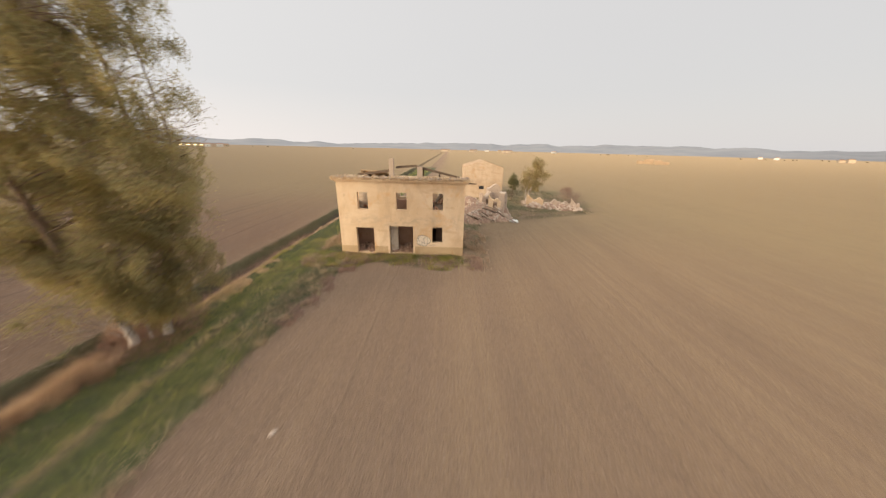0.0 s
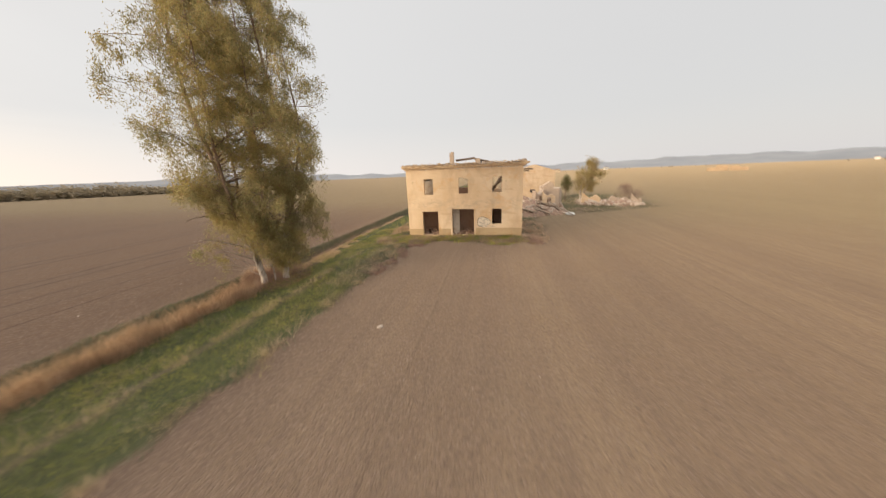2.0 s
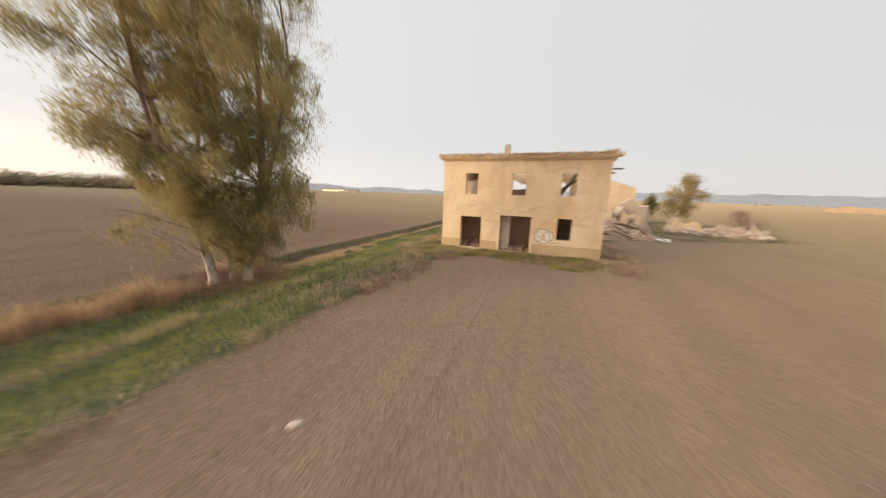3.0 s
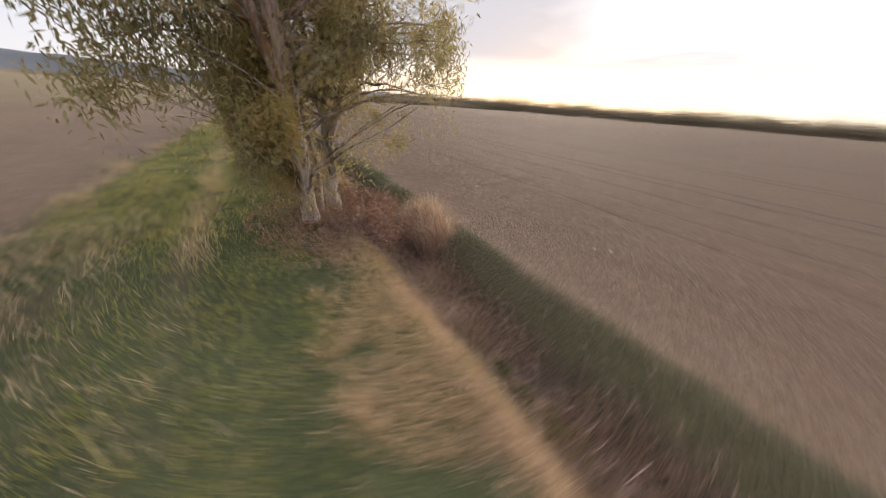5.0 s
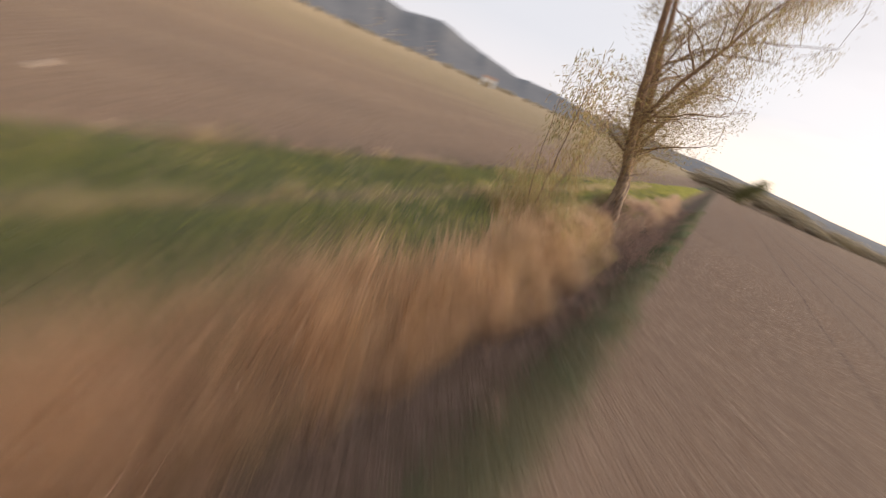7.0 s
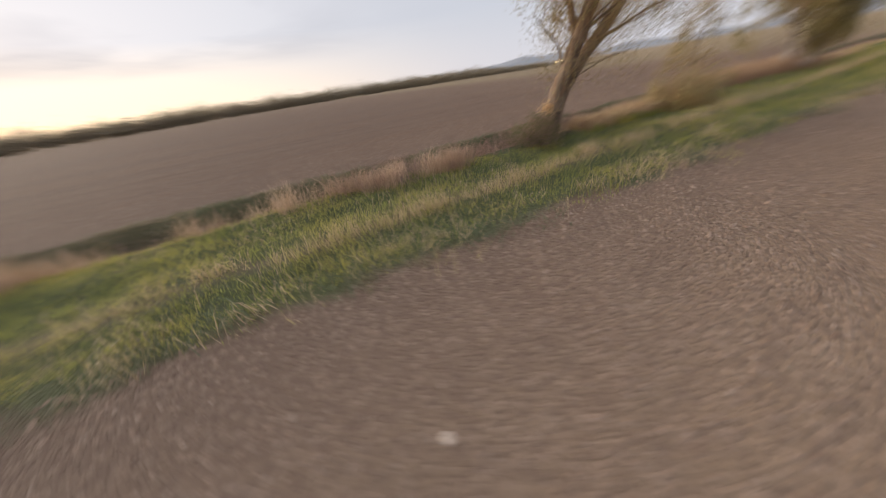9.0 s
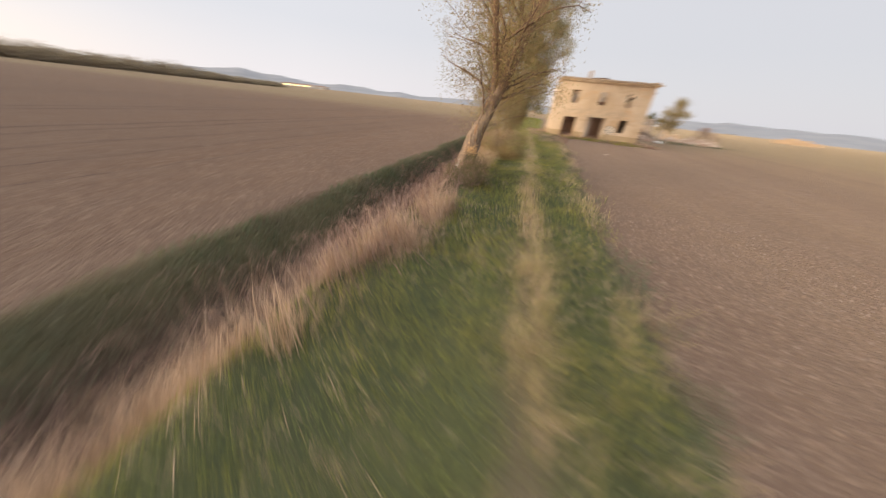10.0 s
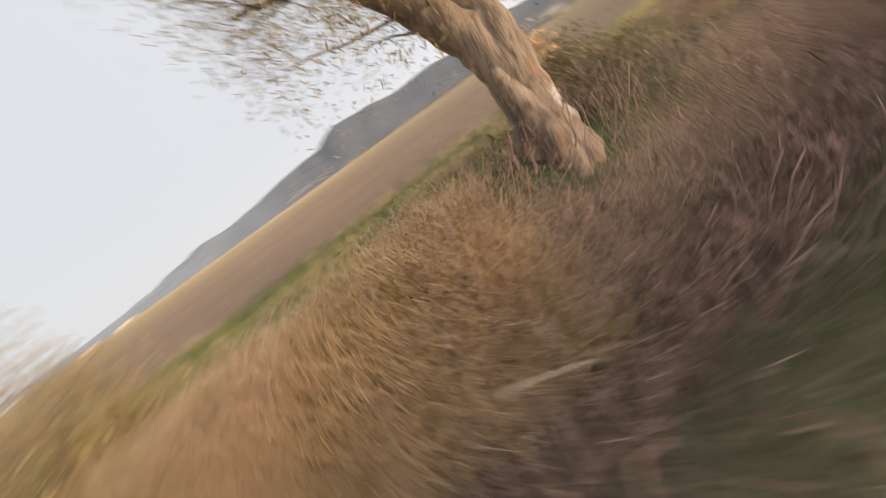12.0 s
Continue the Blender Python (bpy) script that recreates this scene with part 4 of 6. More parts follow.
                ob.matrix_basis = ob.matrix_basis @ Matrix.Diagonal((1.1, 1.1, 1.1, 1))
    # chimneys
    c = part("chimney", wall_mesh(0.42, 3.35, 0.42, [], 0.3, 23, 0.2), STONE, h, "broken masonry chimney stack")
    c.matrix_basis = pose(3.62, 4.3, 5.05)
    c = part("chimney", wall_mesh(0.5, 1.5, 0.45, [], 0.25, 29, 0.2), STONE, h)
    c.matrix_basis = pose(6.3, 4.7, 6.1)
    # spray-painted bubble shapes
    bm = bmesh.new()
    blob = [(0.60 * math.cos(a) * (1 + 0.10 * math.cos(3 * a)), 0.48 * math.sin(a) * (1 + 0.07 * math.sin(4 * a))) for a in np.linspace(0, 2 * math.pi, 40, endpoint=False)]
    va = [bm.verts.new((7.28 + x, -0.006, 1.48 + z)) for x, z in blob]
    bm.faces.new(va[::-1])
    for v in bm.verts:
        v.normal_update()
    g = part("graffiti", bm, PAINT, h, "spray-painted white bubble shape with black outline")
    bm = bmesh.new()

    def stroke(points, wide, closed=False):
        pts = points + ([points[0]] if closed else [])
        for (x0, z0), (x1, z1) in zip(pts, pts[1:]):
            dx, dz = x1 - x0, z1 - z0
            l = math.hypot(dx, dz) + 1e-6
            ox, oz = -dz / l * wide / 2, dx / l * wide / 2
            bm.faces.new([bm.verts.new((7.28 + a, -0.011, 1.48 + b)) for a, b in ((x0 - ox, z0 - oz), (x1 - ox, z1 - oz), (x1 + ox, z1 + oz), (x0 + ox, z0 + oz))])

    stroke(blob, 0.032, True)
    stroke([(-0.28 + 0.15 * math.cos(a), 0.14 + 0.19 * math.sin(a)) for a in np.linspace(0.6, 5.2, 14)], 0.024)
    stroke([(-0.22 + 0.13 * math.cos(a), -0.2 + 0.16 * math.sin(a)) for a in np.linspace(-2.5, 2.4, 12)], 0.024)
    stroke([(0.2 + 0.24 * math.cos(a), -0.02 + 0.30 * math.sin(a)) for a in np.linspace(0, 6.28, 18)], 0.024)
    stroke([(0.05, 0.2), (0.1, -0.25)], 0.03)
    stroke([(0.5, -0.42), (0.9, -0.38), (1.05, -0.45)], 0.03)
    part("outline", bm, INK, g, "black spray-painted outline")
    return h


house = build_house()

# ---- outbuilding and ruins ----


def build_shed():
    s = empty("outbuilding", pose(12.4, 33.0, 0), "windowless ochre plastered outbuilding with a low gable", "barn")
    bm = bmesh.new()
    W, D, E, A = 7.6, 9.0, 5.85, 7.05
    prof = [(0, 0), (W, 0), (W, E), (W / 2, A), (0, E)]
    for y0, y1 in ((0.0, 0.4), (D - 0.4, D)):
        lo = [bm.verts.new((x, y0, z)) for x, z in prof]
        hi = [bm.verts.new((x, y1, z)) for x, z in prof]
        bm.faces.new(lo)
        bm.faces.new(hi[::-1])
        for i in range(5):
            j = (i + 1) % 5
            bm.faces.new([lo[j], lo[i], hi[i], hi[j]])
    box(bm, 0, 0.4, 0.4, D - 0.4, 0, E)
    box(bm, W - 0.4, W, 0.4, D - 0.4, 0, E)
    part("wall", bm, SHED_WALL, s)
    for sgn in (0, 1):
        bm = bmesh.new()
        n = 12
        x0, x1 = (0.02, W / 2) if sgn == 0 else (W - 0.02, W / 2)
        z0, z1 = E - 0.06, A - 0.05
        vs = [bm.verts.new((x, y, z)) for y in (0.3, D + 0.1) for x, z in ((x0, z0), (x1, z1), (x1, z1 + 0.12), (x0, z0 + 0.12))]
        for q in ((0, 1, 2, 3), (7, 6, 5, 4), (0, 4, 5, 1), (1, 5, 6, 2), (2, 6, 7, 3), (3, 7, 4, 0)):
            bm.faces.new([vs[i] for i in q])
        part("roof_slope", bm, TILE, s)
    # near-black panel on the wall stands for the shade inside an opening
    part("opening", boxed(3.0, 4.0, -0.02, 0.05, 1.7, 2.3), GLASS_AND_HOLE, s, "near-black panel for the shade in a small opening")
    return s


build_shed()


def rubble(name, spots, seed, label):
    """A ruined heap: lumps of masonry, each spot (x, y, radius, height, how many)."""
    r = random.Random(seed)
    ob = empty(name, pose(0, 0, 0), label, "ruin")
    shapes = []
    for i in range(6):
        me = bm_mesh(stone_bm(1.0, seed * 10 + i, (1.0, 0.8, 0.62)), "stone")
        me.materials.append(STONE)
        shapes.append(me)
    for x, y, rad, high, many in spots:
        for i in range(many):
            a, q = r.uniform(0, 6.28), math.sqrt(r.random())
            s = r.uniform(0.10, 0.34)
            px, py = x + math.cos(a) * q * rad, y + math.sin(a) * q * rad
            z = high * (1 - q * q) * r.uniform(0.75, 1.0)
            o = new("stone", r.choice(shapes))
            o.parent = ob
            o.matrix_basis = pose(px, py, z, r.uniform(0, 360), r.uniform(0, 360), r.uniform(0, 360)) @ Matrix.Diagonal((s, s * r.uniform(0.7, 1.3), s, 1))
    bm = bmesh.new()
    for x, y, rad, high, many in spots:
        n = 14
        c = bm.verts.new((x, y, high * 0.9))
        rings = []
        for k in (0.35, 0.7, 1.0):
            rings.append([bm.verts.new((x + math.cos(6.283 * i / n) * rad * k * r.uniform(0.85, 1.1), y + math.sin(6.283 * i / n) * rad * k * r.uniform(0.85, 1.1), high * (1 - k * k) * 0.9 - (0.05 if k == 1 else 0))) for i in range(n)])
        for i in range(n):
            j = (i + 1) % n
            bm.faces.new([c, rings[0][i], rings[0][j]])
            for a, b in zip(rings, rings[1:]):
                bm.faces.new([a[i], b[i], b[j], a[j]])
    part("mound", bm, DEBRIS, ob, "earth and mortar mound", True)
    return ob, r


ruin, r = rubble("ruined_outhouse", [(13.8, 17.5, 2.8, 2.0, 90), (16.6, 18.0, 2.4, 2.0, 70), (13.0, 13.9, 2.2, 1.1, 50), (16.3, 15.1, 2.3, 0.9, 50), (12.8, 21.5, 2.4, 2.3, 40)], 3, "collapsed outhouse of plastered stone with fallen timbers")
for seed, length, high, m in ((41, 2.2, 3.6, pose(15.2, 16.9, 0, 0, 0, -14)), (43, 1.8, 3.5, pose(14.5, 18.6, 0, 0, 0, 30)), (45, 2.6, 3.5, pose(17.4, 16.3, 0, 0, 0, 70)), (47, 2.2, 4.2, pose(15.4, 20.2, 0, 0, 0, 4))):
    wm = wall_mesh(length, high, 0.85, [(0.7, 1.25, 1.0, 2.1)], 1.6, seed, 0.22)
    part("broken_wall", turn(wm, m), PLASTER if seed == 41 else MASONRY, ruin, "broken plastered stone wall")
for i in range(16):
    a = (r.uniform(11.8, 16.5), r.uniform(12.6, 17.5), r.uniform(0.3, 1.8))
    b = (a[0] + r.uniform(0.8, 2.6), a[1] - r.uniform(0.2, 1.8), max(0.1, a[2] - r.uniform(0.3, 1.4)))
    part("fallen_timber", beamed(a, b, 0.11, 0.12), PALE_WOOD if i % 3 == 0 else TIMBER, ruin)

ruin2, r = rubble("ruined_wall", [(24.2, 24.6, 1.4, 0.9, 40), (26.5, 24.0, 1.6, 0.9, 50), (28.6, 23.4, 1.7, 1.0, 56), (30.2, 22.9, 1.5, 0.7, 46)], 6, "low broken stone wall of a vanished outbuilding")
for seed, length, high, m in ((51, 2.8, 2.6, pose(23.0, 25.2, 0, 0, 0, -10)), (53, 2.4, 2.2, pose(25.9, 24.5, 0, 0, 0, -14)), (55, 1.9, 2.2, pose(28.3, 23.9, 0, 0, 0, -12)), (57, 1.4, 2.3, pose(29.9, 23.4, 0, 0, 0, -20)), (59, 2.8, 1.6, pose(23.3, 25.3, 0, 0, 0, 84))):
    part("broken_wall", turn(wall_mesh(length, high, 0.8, [], 1.5, seed, 0.2), m), PLASTER if seed == 51 else MASONRY, ruin2, "broken stone wall")


def build_sack():
    bm = bmesh.new()
    bmesh.ops.create_icosphere(bm, subdivisions=3, radius=0.5)
    for v in bm.verts:
        n = noise.noise(v.co * 3.1)
        v.co = Vector((v.co.x * 1.25 * (1 + 0.3 * n), v.co.y * 0.75 * (1 + 0.3 * n), max(v.co.z * 0.5 * (1 + 0.5 * n), -0.12)))
    ob = whole("sack", bm_mesh(bm, "sack", True), SACK, "crumpled white plastic sack lying on bare soil", "sack")
    ob.matrix_world = pose(18.4, 13.4, 0.12, 0, 0, -20)


build_sack()

# ---- trees ----


def limb(a, b, r0, r1, n=7, wobble=0.06, sag=0.0):
    a, b = np.array(a, float), np.array(b, float)
    t = np.linspace(0, 1, n)[:, None]
    l = np.linalg.norm(b - a)
    off = np.cumsum(rng.normal(size=(n, 3)) * wobble * l / n, axis=0) * np.sin(np.pi * t) ** 0.5
    p = a + (b - a) * t + off
    p[:, 2] += sag * l * np.sin(np.pi * t[:, 0])
    return p, r0 + (r1 - r0) * t[:, 0] ** 0.8


def crown_tree(name, label, base, stems, reach, clumps, per_clump, leaf, mat, bark, crown_shape, group="", category="tree", twig_r=0.012, clump_r=0.42, second=None, hang=0.75, shoots=0, low=1.0, gap=0.41, droop=0.5, spread=0.62, grain=0.55, arms=0, axis=None, open_=0.0, sprays=(), bare=None):
    """Trunks, limbs that grow out to clumps of leaves inside crown_shape(t, angle) -> radius, leaves.
    stems: lists of (x, y, z, radius) from the base up. reach: z range of the crown."""
    ob = empty(name, pose(*base), label, category, group)
    axis = axis or (lambda z: crown_axis(stems, z))
    paths = []
    for s in stems:
        p = np.array(s, float)
        t = np.linspace(0, len(p) - 1, (len(p) - 1) * 5 + 1)
        q = np.stack([np.interp(t, np.arange(len(p)), p[:, i]) for i in range(4)], 1)
        q[1:-1, :3] = (q[:-2, :3] + 2 * q[1:-1, :3] + q[2:, :3]) / 4
        q[:, :2] += rng.normal(size=(len(q), 2)) * 0.014
        q[:, 3] *= rng.uniform(0.97, 1.03, len(q))
        paths.append((q[:, :3], q[:, 3]))
        V, F = tube_arrays([paths[-1]], 12)
        part("trunk" if len(paths) == 1 else "limb", mesh_arrays("trunk", V, F), bark, ob, "", True)
    spine = np.concatenate([np.concatenate([p, r[:, None]], 1) for p, r in paths])
    z0, z1 = reach
    C = []
    twigs = []
    tall_ = [q for q in paths if q[0][-1, 2] > 4]
    for i in range(arms):
        # a limb that grows out from one of the stems, arches and hangs its sprays
        p, r_ = tall_[int(rng.integers(len(tall_)))]
        zs = 1.9 + (z1 - 3.5) * ((i * 0.7548777) % 1.0)
        j = int(np.argmin(np.abs(p[:, 2] - zs)))
        a = i * 2.39996 + rng.uniform(-0.5, 0.5)
        ze = min(z1 - 0.4, p[j, 2] + rng.uniform(0.2, 1.9))
        cx, cy = axis(ze)
        rad = crown_shape((ze - z0) / (z1 - z0), a) * rng.uniform(0.6, 1.0)
        e = np.array([cx + np.cos(a) * rad, cy + np.sin(a) * rad, ze])
        arm = limb(p[j], e, min(r_[j] * 0.5, 0.055), 0.008, 9, 0.16, 0.10)
        twigs.append(arm)
        l = np.linalg.norm(e - p[j])
        for u in np.linspace(0.28, 1.0, max(3, int(l / 0.27))):
            q = np.array([np.interp(u, np.linspace(0, 1, 9), arm[0][:, c]) for c in range(3)])
            q = q + rng.normal(size=3) * (0.24, 0.24, 0.20)
            if field(q[0] + q[2] * 0.37, q[1] + q[2] * 0.73, grain, 77) > gap - (0.08 if q[2] < 3.2 else 0.03):
                C.append(q)
    grown = len(C)
    clumps = clumps + grown
    while len(C) < clumps:
        t = rng.random() ** low
        a = rng.uniform(0, 2 * np.pi)
        rad = crown_shape(t, a)
        cx, cy = axis(z0 + (z1 - z0) * t)
        q = rng.random() ** 0.45
        p = np.array([cx + np.cos(a) * rad * q, cy + np.sin(a) * rad * q, z0 + (z1 - z0) * t])
        if field(p[0] * 1.0 + p[2] * 0.37, p[1] + p[2] * 0.73, grain, 77) < gap:
            continue
        C.append(p)
    old = spine[(spine[:, 2] > 2.7) & (spine[:, 2] < 0.75 * z1)]
    for i in range(shoots):
        C.append(old[rng.integers(len(old)), :3] + rng.normal(size=3) * (0.48, 0.48, 0.3))
    for x, y, z, r, count in sprays:
        C.extend(np.array((x, y, z)) + np.clip(rng.normal(size=3), -1.3, 1.3) * (r, r, r * 0.8) for i in range(count))
    C = np.array(C)
    if arms:
        spine = np.concatenate([spine] + [np.concatenate([p[2:], r_[2:, None]], 1) for p, r_ in twigs])
    for c in C:
        under = spine[spine[:, 2] < c[2] - 0.25]
        if not len(under):
            under = spine[:3]
        d = np.linalg.norm(under[:, :3] - c, axis=1) + 0.9 * np.abs(c[2] - under[:, 2] - 0.7 * np.hypot(*(under[:, :2] - c[:2]).T))
        k = under[np.argmin(d)]
        twigs.append(limb(k[:3], c, min(k[3] * 0.5, 0.010 + 0.008 * np.linalg.norm(c - k[:3])), twig_r * 0.6, 6, 0.10, 0.05))
        if rng.random() < 0.35:
            spine = np.concatenate([spine, np.concatenate([twigs[-1][0][2:5], twigs[-1][1][2:5, None]], 1)])
    V, F = tube_arrays(twigs, 4)
    part("branchwork", mesh_arrays("branchwork", V, F), bark, ob, "", True, "stuff")
    n = len(C) * per_clump
    idx = np.repeat(np.arange(len(C)), per_clump)
    size = (0.6 + 0.8 * rng.random(len(C)))[idx] * clump_r
    off = np.clip(rng.normal(size=(n, 3)), -1.4, 1.4) * np.stack([size, size, size * 0.95], 1) * spread
    off[:, 2] -= np.abs(rng.normal(size=n)) * size * droop
    P = C[idx] + off
    if open_:
        # bunches of leaves with clear air between them
        f = 0.5 * field(P[:, 0] + 0.37 * P[:, 2], P[:, 1] + 0.73 * P[:, 2], 0.75, 78) + 0.5 * field(P[:, 2] * 1.1 + 0.3 * P[:, 0], P[:, 0] - P[:, 1], 0.75, 79)
        P = P[f + rng.normal(size=n) * 0.03 > open_]
        n = len(P)
    if bare:
        # a side on which the trunks stand free up to a height: foot, from and to angle, top
        a = np.degrees(np.arctan2(P[:, 1] - bare[1], P[:, 0] - bare[0]))
        free = (a > bare[2]) & (a < bare[3]) & (P[:, 2] < bare[4] + rng.normal(size=n) * 0.35) & (rng.random(n) < 0.88)
        P = P[~free]
        n = len(P)
    L = rng.uniform(0.7, 1.3, n) * leaf[0]
    W = rng.uniform(0.8, 1.2, n) * leaf[1]
    cut = rng.random(n) < (0.0 if second is None else second[1])
    for mt, sel, nm in ((mat, ~cut, "foliage"), (second[0] if second else None, cut, "yellowed_foliage")):
        if mt and sel.any():
            V, F = leaves(P[sel], L[sel], W[sel], hang)
            part(nm, mesh_arrays(nm, V, F), mt, ob, "", False, "stuff")
    return ob


def crown_axis(stems, z):
    xs, ys = [], []
    for s in stems:
        p = np.array(s, float)
        if p[0, 2] - 0.5 <= z:
            xs.append(np.interp(z, p[:, 2], p[:, 0]))
            ys.append(np.interp(z, p[:, 2], p[:, 1]))
    return float(np.mean(xs)), float(np.mean(ys))


def gum_crown(t, a):
    """A vase that widens to eleven metres and closes at the top; lopsided below."""
    z = 1.4 + 17.1 * t
    r = float(np.interp(z, (1.1, 1.8, 2.5, 3.4, 5.5, 7.0, 9.0, 11.0, 13.0, 15.0, 17.0, 18.5), (0.8, 1.7, 2.6, 3.3, 3.3, 3.5, 4.2, 4.5, 4.1, 3.2, 1.8, 0.3)))
    if z < 5.0:
        r *= 1 - 0.26 * max(0.0, math.cos(a + 0.86)) ** 2
    return r * (1 + 0.10 * math.sin(3 * a + 5 * t) + 0.10 * math.sin(5 * a - 9 * t) + 0.06 * math.sin(9 * a + 31 * t))


def gum_axis(z):
    """Middle of the crown over the tree's foot."""
    return float(np.interp(z, (0, 5, 9, 18), (0.0, -0.15, 0.05, -0.1))), float(np.interp(z, (0, 5, 9, 18), (0.0, -0.2, 0.2, -0.1)))


crown_tree("eucalyptus", "tall eucalyptus with several pale trunks and drooping olive leaves", (-5.0, -12.2, -0.1),
           [[(0.44, 0.30, -0.2, 0.26), (0.48, 0.37, 0.5, 0.18), (0.57, 0.78, 2.1, 0.165), (0.63, 1.10, 3.3, 0.15), (0.75, 1.35, 5.8, 0.125), (1.0, 1.3, 10, 0.085), (0.9, 0.6, 16.8, 0.02)],
            [(-0.25, -0.55, -0.2, 0.25), (-0.25, -0.57, 0.5, 0.17), (-0.36, -0.75, 2.2, 0.15), (-0.62, -1.15, 5.0, 0.125), (-1.2, -1.8, 10, 0.08), (-1.3, -1.7, 16.0, 0.02)],
            [(0.10, -0.10, -0.2, 0.06), (0.12, -0.12, 1.6, 0.05), (0.6, -0.5, 4.5, 0.05), (1.4, -0.9, 8.5, 0.045), (1.3, -0.6, 15.5, 0.02)],
            [(-0.36, -0.75, 2.2, 0.10), (-0.2, -1.6, 4.4, 0.08), (0.3, -2.3, 8.5, 0.055), (0.4, -2.2, 14.5, 0.02)],
            [(-0.33, -0.70, 1.8, 0.10), (-1.2, -0.1, 4.6, 0.075), (-2.0, 0.8, 9.0, 0.05), (-1.9, 1.0, 14.5, 0.02)],
            [(0.60, 0.95, 2.7, 0.10), (1.3, 1.4, 5.4, 0.07), (1.9, 2.0, 9.2, 0.05), (1.6, 1.8, 13.5, 0.02)]],
           (1.4, 18.5), 620, 165, (0.138, 0.030), GUM_LEAF, GUM_BARK, gum_crown, clump_r=0.38, second=(OLD_LEAF, 0.18), hang=1.1, gap=0.44, grain=1.0, droop=1.0, spread=0.46, low=1.5, arms=250, axis=gum_axis, open_=0.478, bare=(0.15, -0.9, 80, 160, 3.4),
           sprays=((0.95, 0.75, 2.0, 0.40, 12), (0.85, -0.20, 2.2, 0.45, 11), (1.15, 1.1, 2.9, 0.5, 11), (1.2, 0.1, 3.3, 0.5, 9), (1.2, 1.3, 4.2, 0.6, 9), (-0.9, -1.6, 2.0, 0.5, 12), (-1.9, -1.8, 2.6, 0.6, 14)))


def thin_crown(t, a):
    r = 1.1 + 1.6 * math.sin(math.pi * min(1.0, t * 0.62 + 0.16))
    return r * (1 + 0.2 * math.sin(2 * a + 5 * t))


leaning = crown_tree("eucalyptus", "old leaning eucalyptus with a thick peeling trunk and sparse crown", (-4.9, -32.5, -0.1),
           [[(-0.10, -0.05, -0.25, 0.48), (-0.03, 0.0, 0.15, 0.37), (0.09, 0.02, 0.7, 0.30), (0.25, 0.02, 1.45, 0.30), (0.47, 0.02, 2.1, 0.215), (1.01, 0.21, 3.6, 0.195), (1.75, 0.48, 5.7, 0.13), (2.9, 0.9, 9.0, 0.05), (3.5, 1.1, 11.0, 0.015)],
            [(0.16, 0.06, 1.0, 0.25), (0.27, 0.20, 1.6, 0.23), (0.42, 0.53, 2.1, 0.195), (0.87, 1.52, 3.6, 0.17), (1.45, 2.7, 5.6, 0.11), (2.2, 4.0, 8.8, 0.04), (2.5, 4.5, 10.6, 0.012)],
            [(-0.32, 0.18, -0.25, 0.22), (-0.27, 0.22, 0.35, 0.16), (-0.12, 0.36, 1.0, 0.11), (-0.06, 0.42, 1.25, 0.07), (-0.04, 0.44, 1.30, 0.008)],
            [(0.75, 0.12, 2.9, 0.11), (0.5, -0.7, 5.0, 0.08), (0.1, -1.7, 7.6, 0.02)],
            [(0.95, 1.6, 3.8, 0.10), (0.3, 1.9, 5.6, 0.07), (-0.7, 2.3, 7.6, 0.02)]],
           (2.4, 11.6), 85, 105, (0.085, 0.018), OLD_LEAF, OLD_BARK, thin_crown, clump_r=0.44, second=(GUM_LEAF, 0.35), hang=0.95, shoots=80, droop=0.9, spread=0.55, arms=60, gap=0.42)

P = np.array((0.34, -0.52, 1.22)) + rng.normal(size=(220, 3)) * (0.13, 0.13, 0.10)
V, F = leaves(P, rng.uniform(0.06, 0.13, 220), rng.uniform(0.02, 0.035, 220), 0.6)
part("dead_leaf_clump", mesh_arrays("dead_leaf_clump", V, F), DEAD_LEAF, leaning, "clump of bright orange dead leaves", False, "stuff")


def bush_crown(w):
    def f(t, a):
        return w * max(0.25, math.sin(math.pi * min(0.97, t * 0.75 + 0.2))) * (1 + 0.2 * math.sin(2 * a + 4 * t))
    return f


def sapling_crown(t, a):
    """Bushy to head height, whips above."""
    return (1.2 if t < 0.28 else max(0.65, 1.2 - 3.0 * (t - 0.28))) * (1 + 0.25 * math.sin(3 * a))


crown_tree("sapling", "thin young eucalyptus with yellowing leaves growing in dry reeds", (-4.15, -26.1, 0.0),
           [[(0, 0, -0.1, 0.030), (0.1, 0.1, 1.5, 0.020), (0.2, 0.3, 3.2, 0.010), (0.25, 0.4, 4.7, 0.003)],
            [(0.05, 0, -0.1, 0.026), (-0.3, 0.3, 1.4, 0.017), (-0.6, 0.5, 3.0, 0.008), (-0.7, 0.7, 4.2, 0.003)],
            [(-0.05, 0.05, -0.1, 0.026), (0.3, -0.4, 1.2, 0.016), (0.6, -0.7, 2.6, 0.007), (0.7, -0.8, 3.6, 0.003)],
            [(0.05, 0.1, -0.1, 0.02), (0.5, 0.3, 1.6, 0.012), (0.9, 0.5, 4.4, 0.003)], [(0, -0.1, -0.1, 0.02), (-0.3, -0.4, 1.6, 0.012), (-0.3, -0.5, 4.6, 0.003)]],
           (0.35, 4.5), 250, 52, (0.135, 0.024), OLD_LEAF, TWIG, sapling_crown, clump_r=0.28, second=(GUM_LEAF, 0.45), hang=1.15, low=3.7, gap=0.0, droop=1.2, twig_r=0.005)
